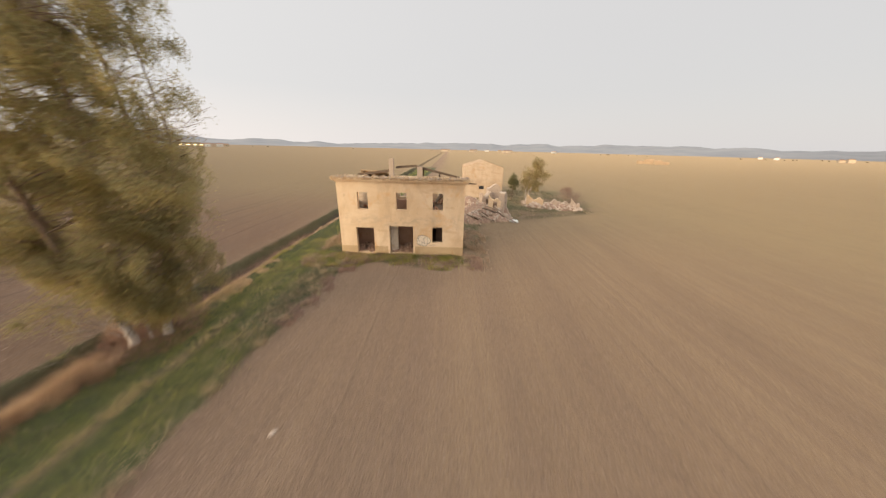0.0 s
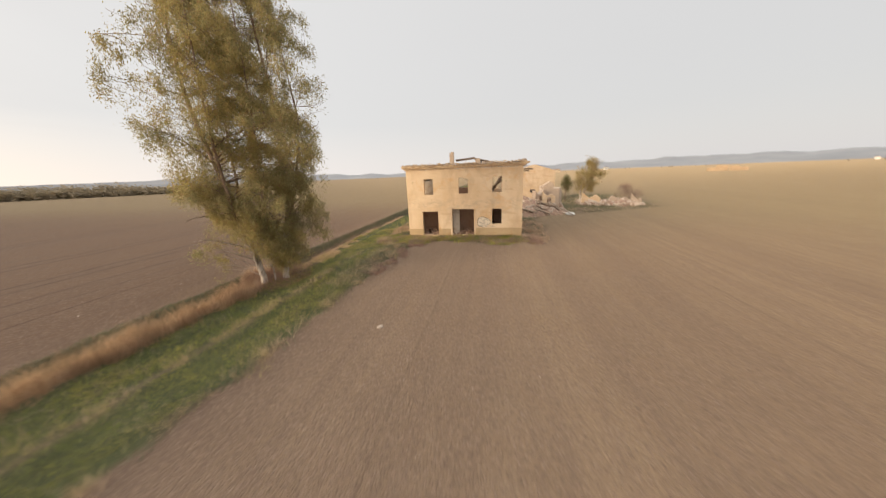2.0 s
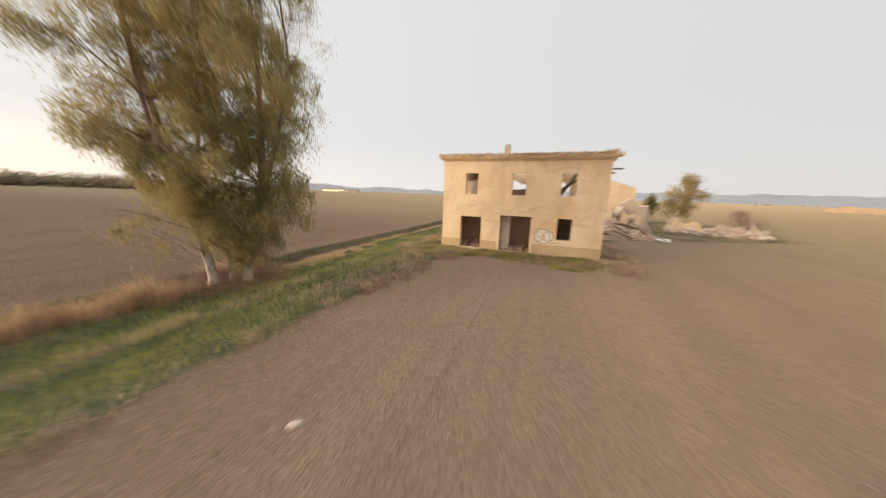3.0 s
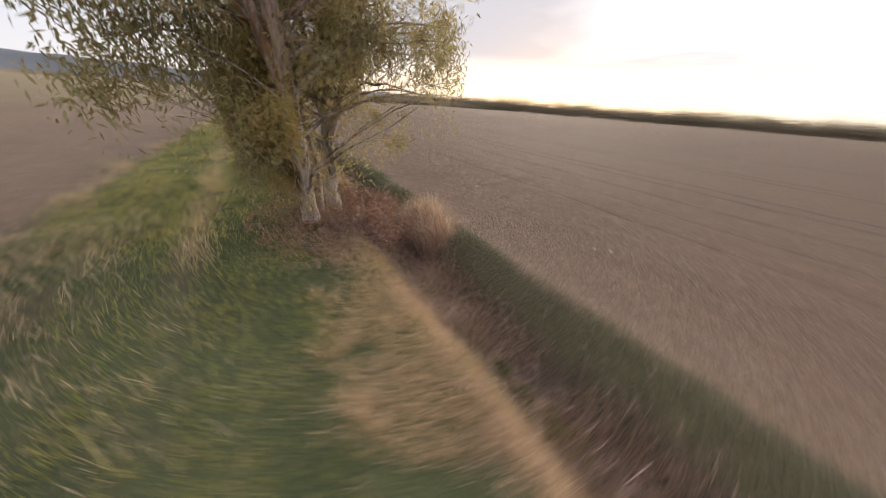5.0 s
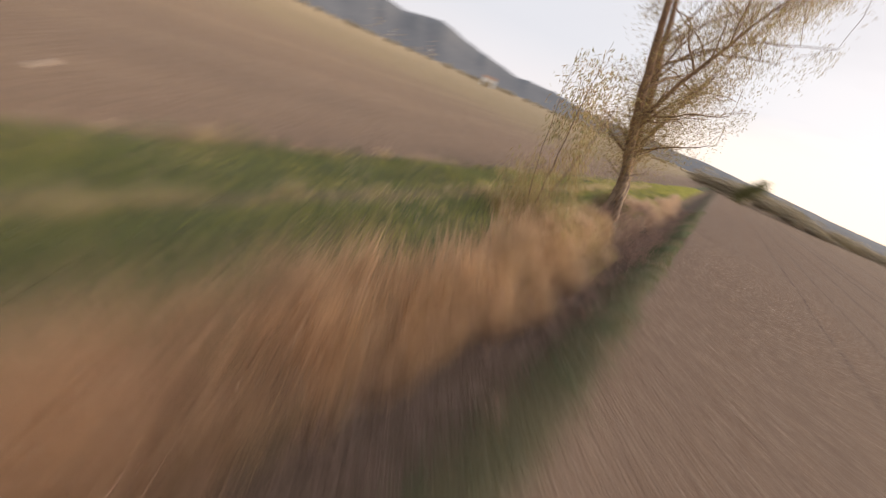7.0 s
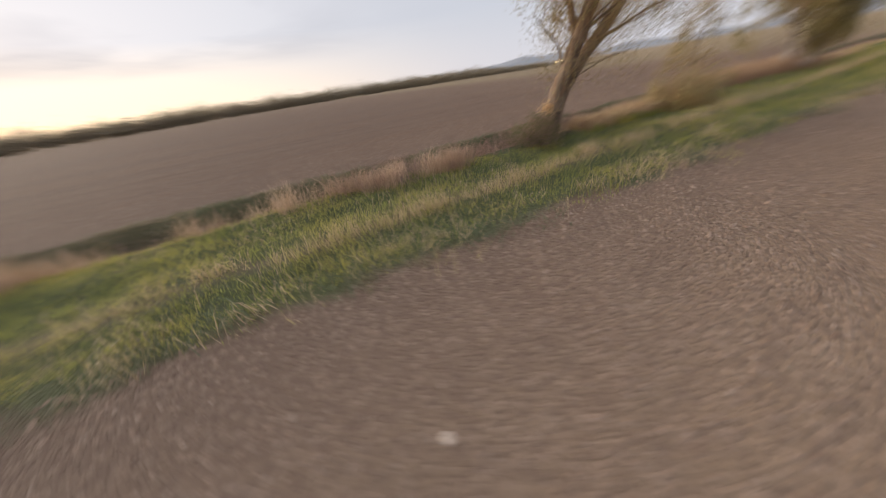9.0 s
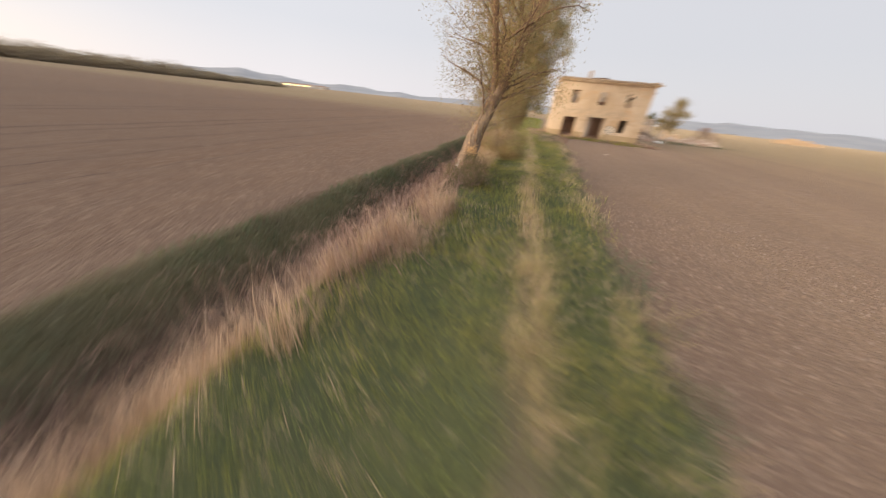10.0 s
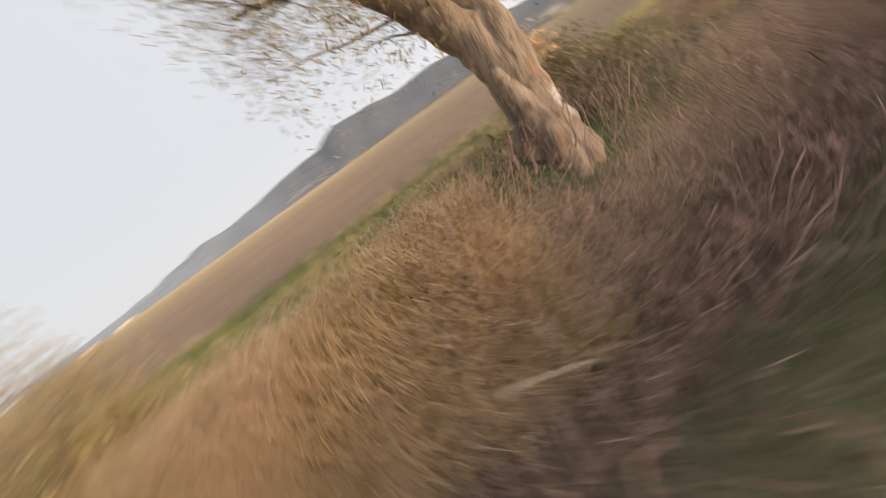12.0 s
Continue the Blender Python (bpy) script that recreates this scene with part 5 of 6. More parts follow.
crown_tree("eucalyptus", "rounded young eucalyptus behind the ruined wall, leaning with the wind", (24.3, 30.5, 0.0),
           [[(0, 0, -0.1, 0.20), (0.4, 0, 1.6, 0.16), (1.4, -0.2, 4.0, 0.10), (2.6, -0.3, 7.6, 0.03)], [(0, 0, -0.1, 0.16), (-0.1, 0.3, 1.8, 0.12), (0.3, 0.6, 4.0, 0.07), (1.2, 0.8, 6.6, 0.02)]],
           (2.2, 8.5), 90, 130, (0.24, 0.075), GUM_LEAF, GUM_BARK, bush_crown(2.5), clump_r=0.62, second=(OLD_LEAF, 0.45), open_=0.45)
crown_tree("far_tree", "dark rounded tree standing alone across the fields", (-14.5, -148.0, 0.0),
           [[(0, 0, -0.1, 0.22), (0.1, 0, 2.0, 0.16), (0.2, 0.1, 6.5, 0.04)], [(0, 0, 0.8, 0.12), (-1.0, 0.2, 3.0, 0.08), (-1.6, 0.3, 5.5, 0.03)]],
           (1.0, 8.2), 120, 60, (0.34, 0.16), SHRUB_LEAF, TWIG, bush_crown(3.0), clump_r=0.8)
crown_tree("young_tree", "slim dark young tree beside the ruins", (21.6, 31.0, 0.0),
           [[(0, 0, -0.1, 0.09), (0.1, 0, 2.0, 0.07), (0.1, 0.1, 5.4, 0.02)]],
           (0.3, 4.9), 44, 80, (0.20, 0.06), SHRUB_LEAF, TWIG, bush_crown(0.9), clump_r=0.5, low=1.3)
crown_tree("shrub", "low leafless brownish thicket behind the ruined wall", (30.2, 27.0, 0.0),
           [[(0, 0, -0.1, 0.06), (0.3, 0, 1.2, 0.04), (0.6, 0.2, 2.2, 0.01)], [(-0.6, 0, -0.1, 0.06), (-1.2, 0.2, 1.1, 0.03), (-1.5, 0.1, 2.0, 0.01)], [(0.7, 0, -0.1, 0.05), (1.4, 0.1, 1.0, 0.03), (1.8, 0, 1.9, 0.01)]],
           (0.2, 3.0), 110, 80, (0.16, 0.02), BRAMBLE, TWIG, bush_crown(2.6), clump_r=0.5, category="shrub")
crown_tree("shrub", "small dark evergreen shrub at the foot of the leaning tree", (-4.3, -33.7, 0.0),
           [[(0, 0, -0.1, 0.03), (0.1, 0, 0.4, 0.02), (0.2, 0.1, 0.8, 0.005)], [(0, 0.1, -0.1, 0.03), (-0.2, 0.2, 0.4, 0.02), (-0.4, 0.2, 0.7, 0.005)]],
           (0.15, 0.95), 80, 75, (0.06, 0.022), SHRUB_LEAF, TWIG, bush_crown(0.95), clump_r=0.24, second=(BRAMBLE, 0.3), gap=0.0, category="shrub")

for bx, by, bw, bh in ((-5.7, -10.9, 0.95, 0.80), (-6.2, -12.2, 0.9, 0.75), (-5.6, -13.9, 0.75, 0.6)):
    crown_tree("shrub", "rust-brown dry bramble thicket round the pale trunks", (bx, by, -0.25),
               [[(0, 0, -0.1, 0.02), (0.2, 0.1, bh * 0.5, 0.012), (0.4, 0.2, bh, 0.004)], [(0, 0.1, -0.1, 0.02), (-0.3, 0.2, bh * 0.5, 0.012), (-0.5, 0.2, bh * 0.9, 0.004)], [(0.1, -0.1, -0.1, 0.02), (0.1, -0.4, bh * 0.5, 0.012), (0.2, -0.6, bh * 0.9, 0.004)]],
               (0.1, bh), 90, 60, (0.10, 0.016), RUST, TWIG, bush_crown(bw), category="shrub", clump_r=0.26, second=(BRAMBLE, 0.4), hang=0.7, gap=0.0, twig_r=0.006)

# ---- far distance ----
# skyline: bearing from +y to the left, rise in degrees
SKYLINE = [(-180, 1.6), (-170, 1.8), (-160, 1.8), (-152, 2.7), (-144, 2.6), (-137, 3.9), (-130, 5.4), (-124, 4.4), (-119, 5.2), (-112, 5.0), (-106, 5.9), (-99, 6.5), (-94, 4.7), (-87, 4.4),
           (-81, 3.4), (-75, 2.8), (-71, 2.9), (-62, 1.7), (-54, 1.0), (-43, 0.95), (-30, 1.35), (-16, 1.3), (0, 1.1), (20, 0.6), (38, 0.8), (48, 1.4), (56, 0.9), (75, 0.6), (100, 0.5), (130, 0.6), (165, 0.9), (180, 1.6)]


def build_hills():
    az = np.radians(np.linspace(-180, 180, 721))
    el = np.interp(np.degrees(az), [s[0] for s in SKYLINE], [s[1] for s in SKYLINE])
    el = el + 0.16 * (field(np.degrees(az), az * 0, 0.45, 3) - 0.5) * np.clip(el, 0.4, 2)
    el = np.maximum(el + (0.55 * (field(np.degrees(az), az * 0, 0.16, 7) - 0.5) + 0.22 * (field(np.degrees(az), az * 0, 0.9, 8) - 0.5)) * (np.abs(np.degrees(az) + 10) < 62), 0.3)
    V = []
    prof = ((2150, 0.0), (2350, 0.20), (2550, 0.52), (2750, 0.84), (2900, 1.0), (3050, 0.9), (3300, 0.2))
    for k, (d, f) in enumerate(prof):
        n = 1 + (0.30 * (field(np.degrees(az) * 1.0, az * 0 + k * 3, 0.35, 9) - 0.5) if 0 < k < 4 else 0)
        z = np.tan(np.radians(el)) * 2900 * f * n
        z = z if f else z * 0 - 6
        V.append(np.stack([-np.sin(az) * d, np.cos(az) * d - 15, z], 1))
    n = len(az)
    i = np.arange(n - 1)
    F = np.concatenate([np.stack([k * n + i, (k + 1) * n + i, (k + 1) * n + i + 1, k * n + i + 1], 1) for k in range(len(prof) - 1)])
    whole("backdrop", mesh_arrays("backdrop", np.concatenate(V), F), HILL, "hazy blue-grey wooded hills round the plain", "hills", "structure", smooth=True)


build_hills()


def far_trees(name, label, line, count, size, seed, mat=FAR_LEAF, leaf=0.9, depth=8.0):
    """A distant hedge or wood: clumps of leaves in uneven crowns along a line of (x, y)."""
    g = np.random.default_rng(seed)
    line = np.array(line, float)
    seg = np.concatenate([[0], np.cumsum(np.hypot(*np.diff(line, axis=0).T))])
    s = g.uniform(0, seg[-1], count)
    x, y = np.interp(s, seg, line[:, 0]), np.interp(s, seg, line[:, 1])
    x, y = x + g.normal(size=count) * depth * 0.4, y + g.normal(size=count) * depth * 0.4
    hgt = size * (0.62 + 0.42 * field(s, s * 0, 0.045, seed) + 0.22 * (g.random(count) > 0.95)) * g.uniform(0.75, 1.1, count)
    hgt = hgt * np.clip(0.35 + 3.0 * s / seg[-1], 0, 1)
    per = 38
    idx = np.repeat(np.arange(count), per)
    u = g.normal(size=(count * per, 3))
    u /= np.linalg.norm(u, axis=1)[:, None]
    u *= g.random(count * per)[:, None] ** 0.6
    P = np.stack([x[idx] + u[:, 0] * hgt[idx] * 0.42, y[idx] + u[:, 1] * hgt[idx] * 0.42, np.maximum(hgt[idx] * (0.5 + 0.5 * u[:, 2]), 0.1)], 1)
    n = len(P)
    V, F = leaves(P, np.full(n, leaf * 1.5) * g.uniform(0.6, 1.2, n), np.full(n, leaf), 0.4)
    whole(name, mesh_arrays(name, V, F), mat, label, "trees", "stuff")


def around(yaw, d, x0=-3.0, y0=-20.0):
    a = radians(yaw)
    return (x0 - math.sin(a) * d, y0 + math.cos(a) * d)


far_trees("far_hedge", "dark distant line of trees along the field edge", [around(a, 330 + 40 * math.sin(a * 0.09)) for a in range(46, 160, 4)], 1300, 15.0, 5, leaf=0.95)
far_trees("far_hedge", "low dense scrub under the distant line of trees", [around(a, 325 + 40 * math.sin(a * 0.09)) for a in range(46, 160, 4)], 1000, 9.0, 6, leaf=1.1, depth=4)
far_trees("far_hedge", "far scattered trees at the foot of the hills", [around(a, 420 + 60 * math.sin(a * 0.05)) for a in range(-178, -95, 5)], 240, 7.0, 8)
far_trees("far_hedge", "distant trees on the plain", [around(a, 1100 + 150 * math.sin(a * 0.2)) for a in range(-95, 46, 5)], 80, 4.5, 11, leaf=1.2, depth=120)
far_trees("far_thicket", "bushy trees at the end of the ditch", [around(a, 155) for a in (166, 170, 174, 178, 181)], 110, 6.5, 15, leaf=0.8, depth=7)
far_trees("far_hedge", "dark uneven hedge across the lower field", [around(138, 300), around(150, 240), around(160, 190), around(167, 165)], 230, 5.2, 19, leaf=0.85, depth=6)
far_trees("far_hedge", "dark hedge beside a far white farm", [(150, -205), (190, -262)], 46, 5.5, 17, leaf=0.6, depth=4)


def far_house(name, label, x, y, w, d, hgt, yaw, wall=FAR_WALL, roof=True, openings=3):
    ob = empty(name, pose(x, y, 0, 0, 0, yaw), label, "building")
    part("wall", boxed(-w / 2, w / 2, -d / 2, d / 2, 0, hgt), wall, ob)
    if roof:
        bm = bmesh.new()
        lo = [bm.verts.new((sx * (w / 2 + 0.3), sy * (d / 2 + 0.3), hgt)) for sx, sy in ((-1, -1), (1, -1), (1, 1), (-1, 1))]
        hi = [bm.verts.new((sx * (w / 2 + 0.3), 0, hgt + d * 0.22)) for sx in (-1, 1)]
        for q in ([lo[0], lo[1], hi[1], hi[0]], [lo[2], lo[3], hi[0], hi[1]], [lo[1], lo[2], hi[1]], [lo[3], lo[0], hi[0]], [lo[3], lo[2], lo[1], lo[0]]):
            bm.faces.new(q)
        part("roof", bm, FAR_ROOF, ob)
    for i in range(openings):
        u = -w / 2 + w * (i + 0.5) / openings
        part("window", boxed(u - 0.5, u + 0.5, -d / 2 - 0.04, -d / 2 + 0.02, hgt * 0.35, hgt * 0.35 + 1.3), GLASS_AND_HOLE, ob)
    return ob


# ruined farm far out on the house's field
for i, (dx, w, hgt) in enumerate(((-9, 6, 2.6), (-3.0, 7, 4.2), (4.0, 6, 3.6), (9.5, 5, 2.4))):
    x, y = around(-35.0, 325, 7.6, -21.7)
    far_house("far_farmhouse", "distant roofless cream farm building", x + dx * 0.82, y - dx * 0.57, w, 7, hgt, -35, FAR_RUIN, False, 0)
far_house("far_farmhouse", "far white farmhouse below the hills", 176, -240, 12, 9, 6, 40, FAR_WHITE)
# industrial sheds and lit yard beyond the ditch-side field
for i in range(9):
    x, y = around(37.5 + i * 0.75, 900 + 12 * (i % 3), 8, -22)
    b = far_house("far_warehouse", "distant low warehouse with warm lit bays" if i > 3 else "distant low pale warehouse", x, y, 11 + 3 * (i % 3), 10, 5.5 + (i % 2), 41, FAR_WHITE if i % 2 else FAR_WALL, True, 1)
    if i > 3:
        part("lamp", boxed(-3, 3, -5.3, -5.1, 3.2, 4.3), LAMP, b, "warm lit bay")
r = random.Random(21)
for i in range(15):
    a = r.choice((r.uniform(-24, 2), r.uniform(-60, -40), r.uniform(-14, -4)))
    x, y = around(a, r.uniform(900, 1500), 8, -22)
    far_house("far_house", "distant pale farmhouse on the plain", x, y, r.uniform(9, 20), 9, r.uniform(4, 7), -a + 180 * (i % 2), FAR_WALL if i % 3 else FAR_WHITE, True, 2)
for i in range(84):
    a = r.choice((r.uniform(-97, -86), r.uniform(-90, -84), r.uniform(-132, -118)))
    f = r.uniform(0.08, 0.92)
    d = 2200 + 400 * f
    e = np.interp(a, [s[0] for s in SKYLINE], [s[1] for s in SKYLINE])
    x, y = around(a, d, 0, -15)
    ob = far_house("hill_house", "tiny pale house on the hillside", x, y, r.uniform(7, 18), 9, r.uniform(3, 5.5), a, FAR_WHITE if i % 5 == 0 else FAR_WALL, i % 3 > 0, 0)
    ob.location.z = math.tan(radians(e)) * 2900 * (0.20 + 0.32 * (d - 2350) / 200 if d > 2350 else 0.2 * (d - 2150) / 200) * 0.9 + 2

# ---- grass, reeds and clods ----


def scatter(n, x0, x1, y0, y1, keep):
    """n tries in a rectangle of the plan, kept where keep(x, y) beats a random draw."""
    x, y = rng.uniform(x0, x1, n), rng.uniform(y0, y1, n)
    k = rng.random(n) < keep(x, y)
    return x[k], y[k]


def sward(name, mat, label, n, area, keep, tall, wide, lean, extra=None):
    x, y = scatter(n, *area, keep)
    patch = 0.62 + 0.4 * field(x, y, 0.8, 61) + 0.36 * field(x, y, 3.1, 64)
    hgt = rng.uniform(tall[0], tall[1], len(x)) * patch * (1 - 0.5 * smooth(-12.5, -10.5, y) * (x < -4.2))
    V, F = blades(x, y, height(x, y) - 0.02, hgt, rng.uniform(wide[0], wide[1], len(x)), rng.uniform(lean[0], lean[1], len(x)))
    whole(name, mesh_arrays(name, V, F), mat, label, "grass", "stuff")


def wob(x, y):
    return (field(x, y, 0.8, 51) - 0.5) * 0.7


def lane_grass(x, y):
    xx = x + wob(x, y) * 0.6
    west = 0.9 * smooth(-26.8, -25.0, y) * (1 - smooth(-16.5, -14.5, y)) + 1.1 * smooth(-36.5, -35.0, y) * (1 - smooth(-31.0, -30.0, y))
    inside = smooth(-5.7, -5.2, xx - west) * (1 - smooth(-0.35, 0.25, x - lane_edge(y) - wob(x, y)))
    worn = smooth(-1.9, -0.9, xx) * smooth(-13.5, -10.5, y) * (1 - smooth(1, 4, y))
    return inside * (1 - 0.75 * np.exp(-((xx + 2.3) / 0.33) ** 2)) * (0.5 + 0.5 * field(x, y, 1.7, 52)) * (1 - 0.86 * worn)


def middle_strip(x, y):
    return np.exp(-((x + 2.3 + wob(x, y) * 0.6) / 0.27) ** 2) * (0.35 + 0.65 * smooth(0.3, 0.6, field(x, y, 0.55, 53))) * 0.7 * (1 - 0.8 * smooth(-12, -8, y)) * smooth(0.3, 0.55, field(x, y, 2.6, 73)) + 0.25 * np.exp(-((x - lane_edge(y) + 0.3 + wob(x, y) * 1.4) / 0.3) ** 2) * smooth(0.35, 0.7, field(x, y, 0.4, 54)) * smooth(0.4, 0.6, field(x, y, 2.3, 74))


def reed_bank(x, y):
    xx = x + wob(x, y)
    band = smooth(-6.35, -5.9, xx) * (1 - smooth(-5.2, -4.75, xx))
    under = 1 - 0.9 * np.exp(-(((x + 5.2) / 1.6) ** 2 + ((y + 12.1) / 1.7) ** 2)) - 0.95 * smooth(-39.5, -37.5, y) * (1 - smooth(-31.6, -30.4, y)) * (1 - smooth(-5.0, -4.5, x))
    return band * (1 - 0.65 * smooth(-12.5, -10.5, y)) * np.clip(under, 0, 1) * smooth(0.2, 0.5, field(x, y, 0.45, 55)) * np.maximum(0.55 * (1 - smooth(-41, -38, y)), 0.08 + 0.92 * smooth(0.42, 0.62, field(x, y, 1.6, 65)))


def thick_reeds(x, y):
    xx = x + wob(x, y)
    return smooth(-6.45, -6.0, xx) * (1 - 0.55 * smooth(-5.4, -5.0, xx) - 0.45 * smooth(-4.9, -4.3, xx)) * smooth(-26.8, -25.0, y) * (1 - smooth(-15.5, -13.5, y)) * (0.25 + 0.75 * smooth(0.35, 0.6, field(x, y, 2.1, 58)))


def west_bank(x, y):
    xx = x + wob(x, y) * 0.5
    return smooth(-8.05, -7.75, xx) * (1 - smooth(-7.1, -6.75, xx)) * (0.45 + 0.55 * field(x, y, 0.9, 56))


def brambles_keep(x, y):
    xx = x + wob(x, y) * 0.6
    ditch = smooth(-7.4, -7.0, xx) * (1 - smooth(-6.0, -5.5, xx - 0.4 * smooth(-11.5, -9.5, y))) * (0.35 + 0.4 * field(x, y, 0.7, 57))
    tree1 = np.exp(-(((x + 5.4) / 1.5) ** 2 + ((y + 11.6) / 1.9) ** 2)) * 1.2
    tree2 = smooth(-7.3, -6.9, x) * (1 - smooth(-4.8, -4.1, x + wob(x, y))) * smooth(-41.5, -39.5, y) * (1 - smooth(-31.2, -29.6, y)) * 1.3
    return np.clip(np.maximum(np.maximum(ditch, tree1), tree2), 0, 1)


def weeds(x, y):
    ap = apron(x, y)
    inside = (x > -0.05) & (x < 10.85) & (y > -0.06) & (y < 8.95)
    shed = (x > 12.2) & (x < 20.3) & (y > 32.8)
    return ap * ~inside * ~shed * smooth(0.3, 0.7, field(x, y, 0.6, 59))


sward("lane_grass", GREEN, "lush short green grass on the field lane", 300000, (-5.9, 1.3, -56, 4), lambda x, y: lane_grass(x, y) * (1 - 0.15 * smooth(-2.0, -1.4, x)), (0.05, 0.18), (0.006, 0.012), (0.1, 0.7))
sward("lane_grass", BANK, "dark green tufts in the lane's grass", 90000, (-5.4, 0.9, -56, 4), lambda x, y: lane_grass(x, y) * np.maximum(smooth(0.45, 0.6, field(x, y, 1.1, 107)), 0.35 * smooth(-2.2, -1.6, x)), (0.05, 0.16), (0.007, 0.014), (0.2, 0.8))
sward("lane_grass", GREEN, "green grass on the far stretches of the lane", 60000, (-5.4, 1.3, -110, -56), lane_grass, (0.10, 0.25), (0.02, 0.04), (0.3, 1.0))
sward("lane_grass", GREEN, "green grass on the lane beside and behind the house", 34000, (-5.4, 1.5, 4, 110), lambda x, y: lane_grass(x, y) * (x < -0.35 + (y > 9.5) * 1.5), (0.10, 0.25), (0.02, 0.04), (0.3, 1.0))
sward("dry_grass", DRY, "strip of dry straw-coloured grass down the lane's middle", 190000, (-3.4, 1.3, -58, 3), middle_strip, (0.14, 0.46), (0.005, 0.011), (0.3, 1.1))
sward("yellow_grass", YELLOW, "yellowed tall grass down the lane's middle", 100000, (-3.6, 1.3, -58, 3), lambda x, y: middle_strip(x * 0.85 - 0.34, y), (0.14, 0.50), (0.005, 0.011), (0.2, 1.0))
sward("lane_grass", GREEN, "green blades among the ditch-side straw", 16000, (-6.6, -5.0, -12, 4), lambda x, y: smooth(0.4, 0.6, field(x, y, 0.8, 99)), (0.15, 0.45), (0.010, 0.020), (0.4, 1.1))
sward("dry_reeds", REED, "loose tan reeds standing in the upper ditch", 24000, (-7.4, -5.3, -11, 6), lambda x, y: smooth(-7.3, -6.9, x) * (1 - smooth(-5.8, -5.4, x)) * smooth(0.35, 0.6, field(x, y, 0.8, 83)) * smooth(-10.6, -9.8, y), (0.35, 0.85), (0.007, 0.014), (0.3, 0.9))
sward("dry_reeds", STRAW, "tan dead grass along the ditch's edge", 250000, (-6.8, -4.4, -58, 14), reed_bank, (0.25, 0.80), (0.006, 0.013), (0.2, 0.8))
sward("dead_reeds", REED, "dense tall dead reddish-brown reeds between the two trees", 150000, (-7.1, -3.6, -30.5, -13), thick_reeds, (0.40, 1.25), (0.008, 0.016), (0.15, 0.6))
sward("dry_reeds", STRAW, "tall tan clumps beside the lane", 10500, (-5.2, -3.7, -42, -34.2), lambda x, y: (1 - smooth(-4.7, -4.1, x + wob(x, y))) * smooth(0.45, 0.62, field(x, y, 0.9, 93)) * (0.3 + 0.7 * smooth(0.4, 0.6, field(x, y, 3.0, 94))), (0.40, 0.95), (0.007, 0.014), (0.2, 0.7))
sward("lane_grass", GREEN, "green blades among the straw", 13000, (-6.4, -4.0, -31.2, -26.0), lambda x, y: smooth(0.45, 0.6, field(x, y, 0.9, 95)), (0.15, 0.40), (0.010, 0.020), (0.4, 1.1))
sward("dry_grass", GOLD, "leaning golden dry grass beside the leaning tree", 44000, (-6.6, -3.6, -31.8, -26.0), lambda x, y: smooth(-6.5, -6.0, x) * (1 - smooth(-4.6, -4.0, x)) * smooth(-31.6, -30.6, y) * (0.3 + 0.7 * field(x, y, 1.1, 62)), (0.30, 0.75), (0.008, 0.016), (0.5, 1.2))
sward("dry_grass", DRY, "scattered dry blades through the green lane", 36000, (-5.2, 1.2, -56, 4), lambda x, y: lane_grass(x, y) * smooth(0.35, 0.75, field(x, y, 0.4, 63)), (0.10, 0.30), (0.006, 0.012), (0.4, 1.2))
sward("dry_grass", DRY, "dry tufts on the worn turning place by the house", 6000, (-2.0, 1.2, -13.0, -2.0), lambda x, y: (1 - smooth(-0.3, 0.3, x - lane_edge(y) - wob(x, y))) * smooth(-1.9, -0.9, x) * (0.25 + 0.75 * smooth(0.4, 0.6, field(x, y, 2.4, 75))), (0.12, 0.38), (0.007, 0.014), (0.4, 1.2))
sward("bank_grass", BANK, "grey-green grass on the worn turning place", 26000, (-1.6, 1.4, -12.5, 1.0), lambda x, y: (1 - smooth(-0.3, 0.3, x - lane_edge(y) - wob(x, y))) * smooth(-1.5, -0.5, x) * (x < -0.1 + 2 * (y < -0.3)) * (0.4 + 0.6 * field(x, y, 1.2, 91)), (0.08, 0.26), (0.010, 0.020), (0.4, 1.1))
sward("dead_grass", GOLD, "broad tangle of golden-brown dead grass above the ditch", 34000, (-6.4, -3.7, -11.0, -2.0), lambda x, y: smooth(-6.3, -5.9, x) * (1 - smooth(-4.7, -4.0, x + wob(x, y) * 1.5)) * smooth(0.36, 0.56, field(x, y, 1.0, 103)), (0.16, 0.46), (0.007, 0.014), (0.5, 1.2))
sward("dry_weeds", BRAMBLE, "brown ragged weeds where the lane meets the house yard", 30000, (-2.4, 3.2, -11.0, -2.2), lambda x, y: np.exp(-((x - lane_edge(y) - 0.15 + wob(x, y) * 2.0) / 0.6) ** 2) * smooth(0.42, 0.58, field(x, y, 1.3, 104)), (0.14, 0.44), (0.010, 0.020), (0.4, 1.2))
sward("bank_grass", BANK, "dark green grass on the ditch's bank", 100000, (-8.5, -6.6, -60, 14), west_bank, (0.08, 0.24), (0.010, 0.020), (0.3, 1.0))
sward("edge_tufts", BANK, "dark ragged tufts along the lane's edge", 42000, (-2.6, 1.4, -58, -3), lambda x, y: np.exp(-((x - lane_edge(y) - 0.05 + wob(x, y) * 0.8) / 0.28) ** 2) * smooth(0.45, 0.6, field(x, y, 1.1, 97)), (0.12, 0.36), (0.010, 0.020), (0.4, 1.2))
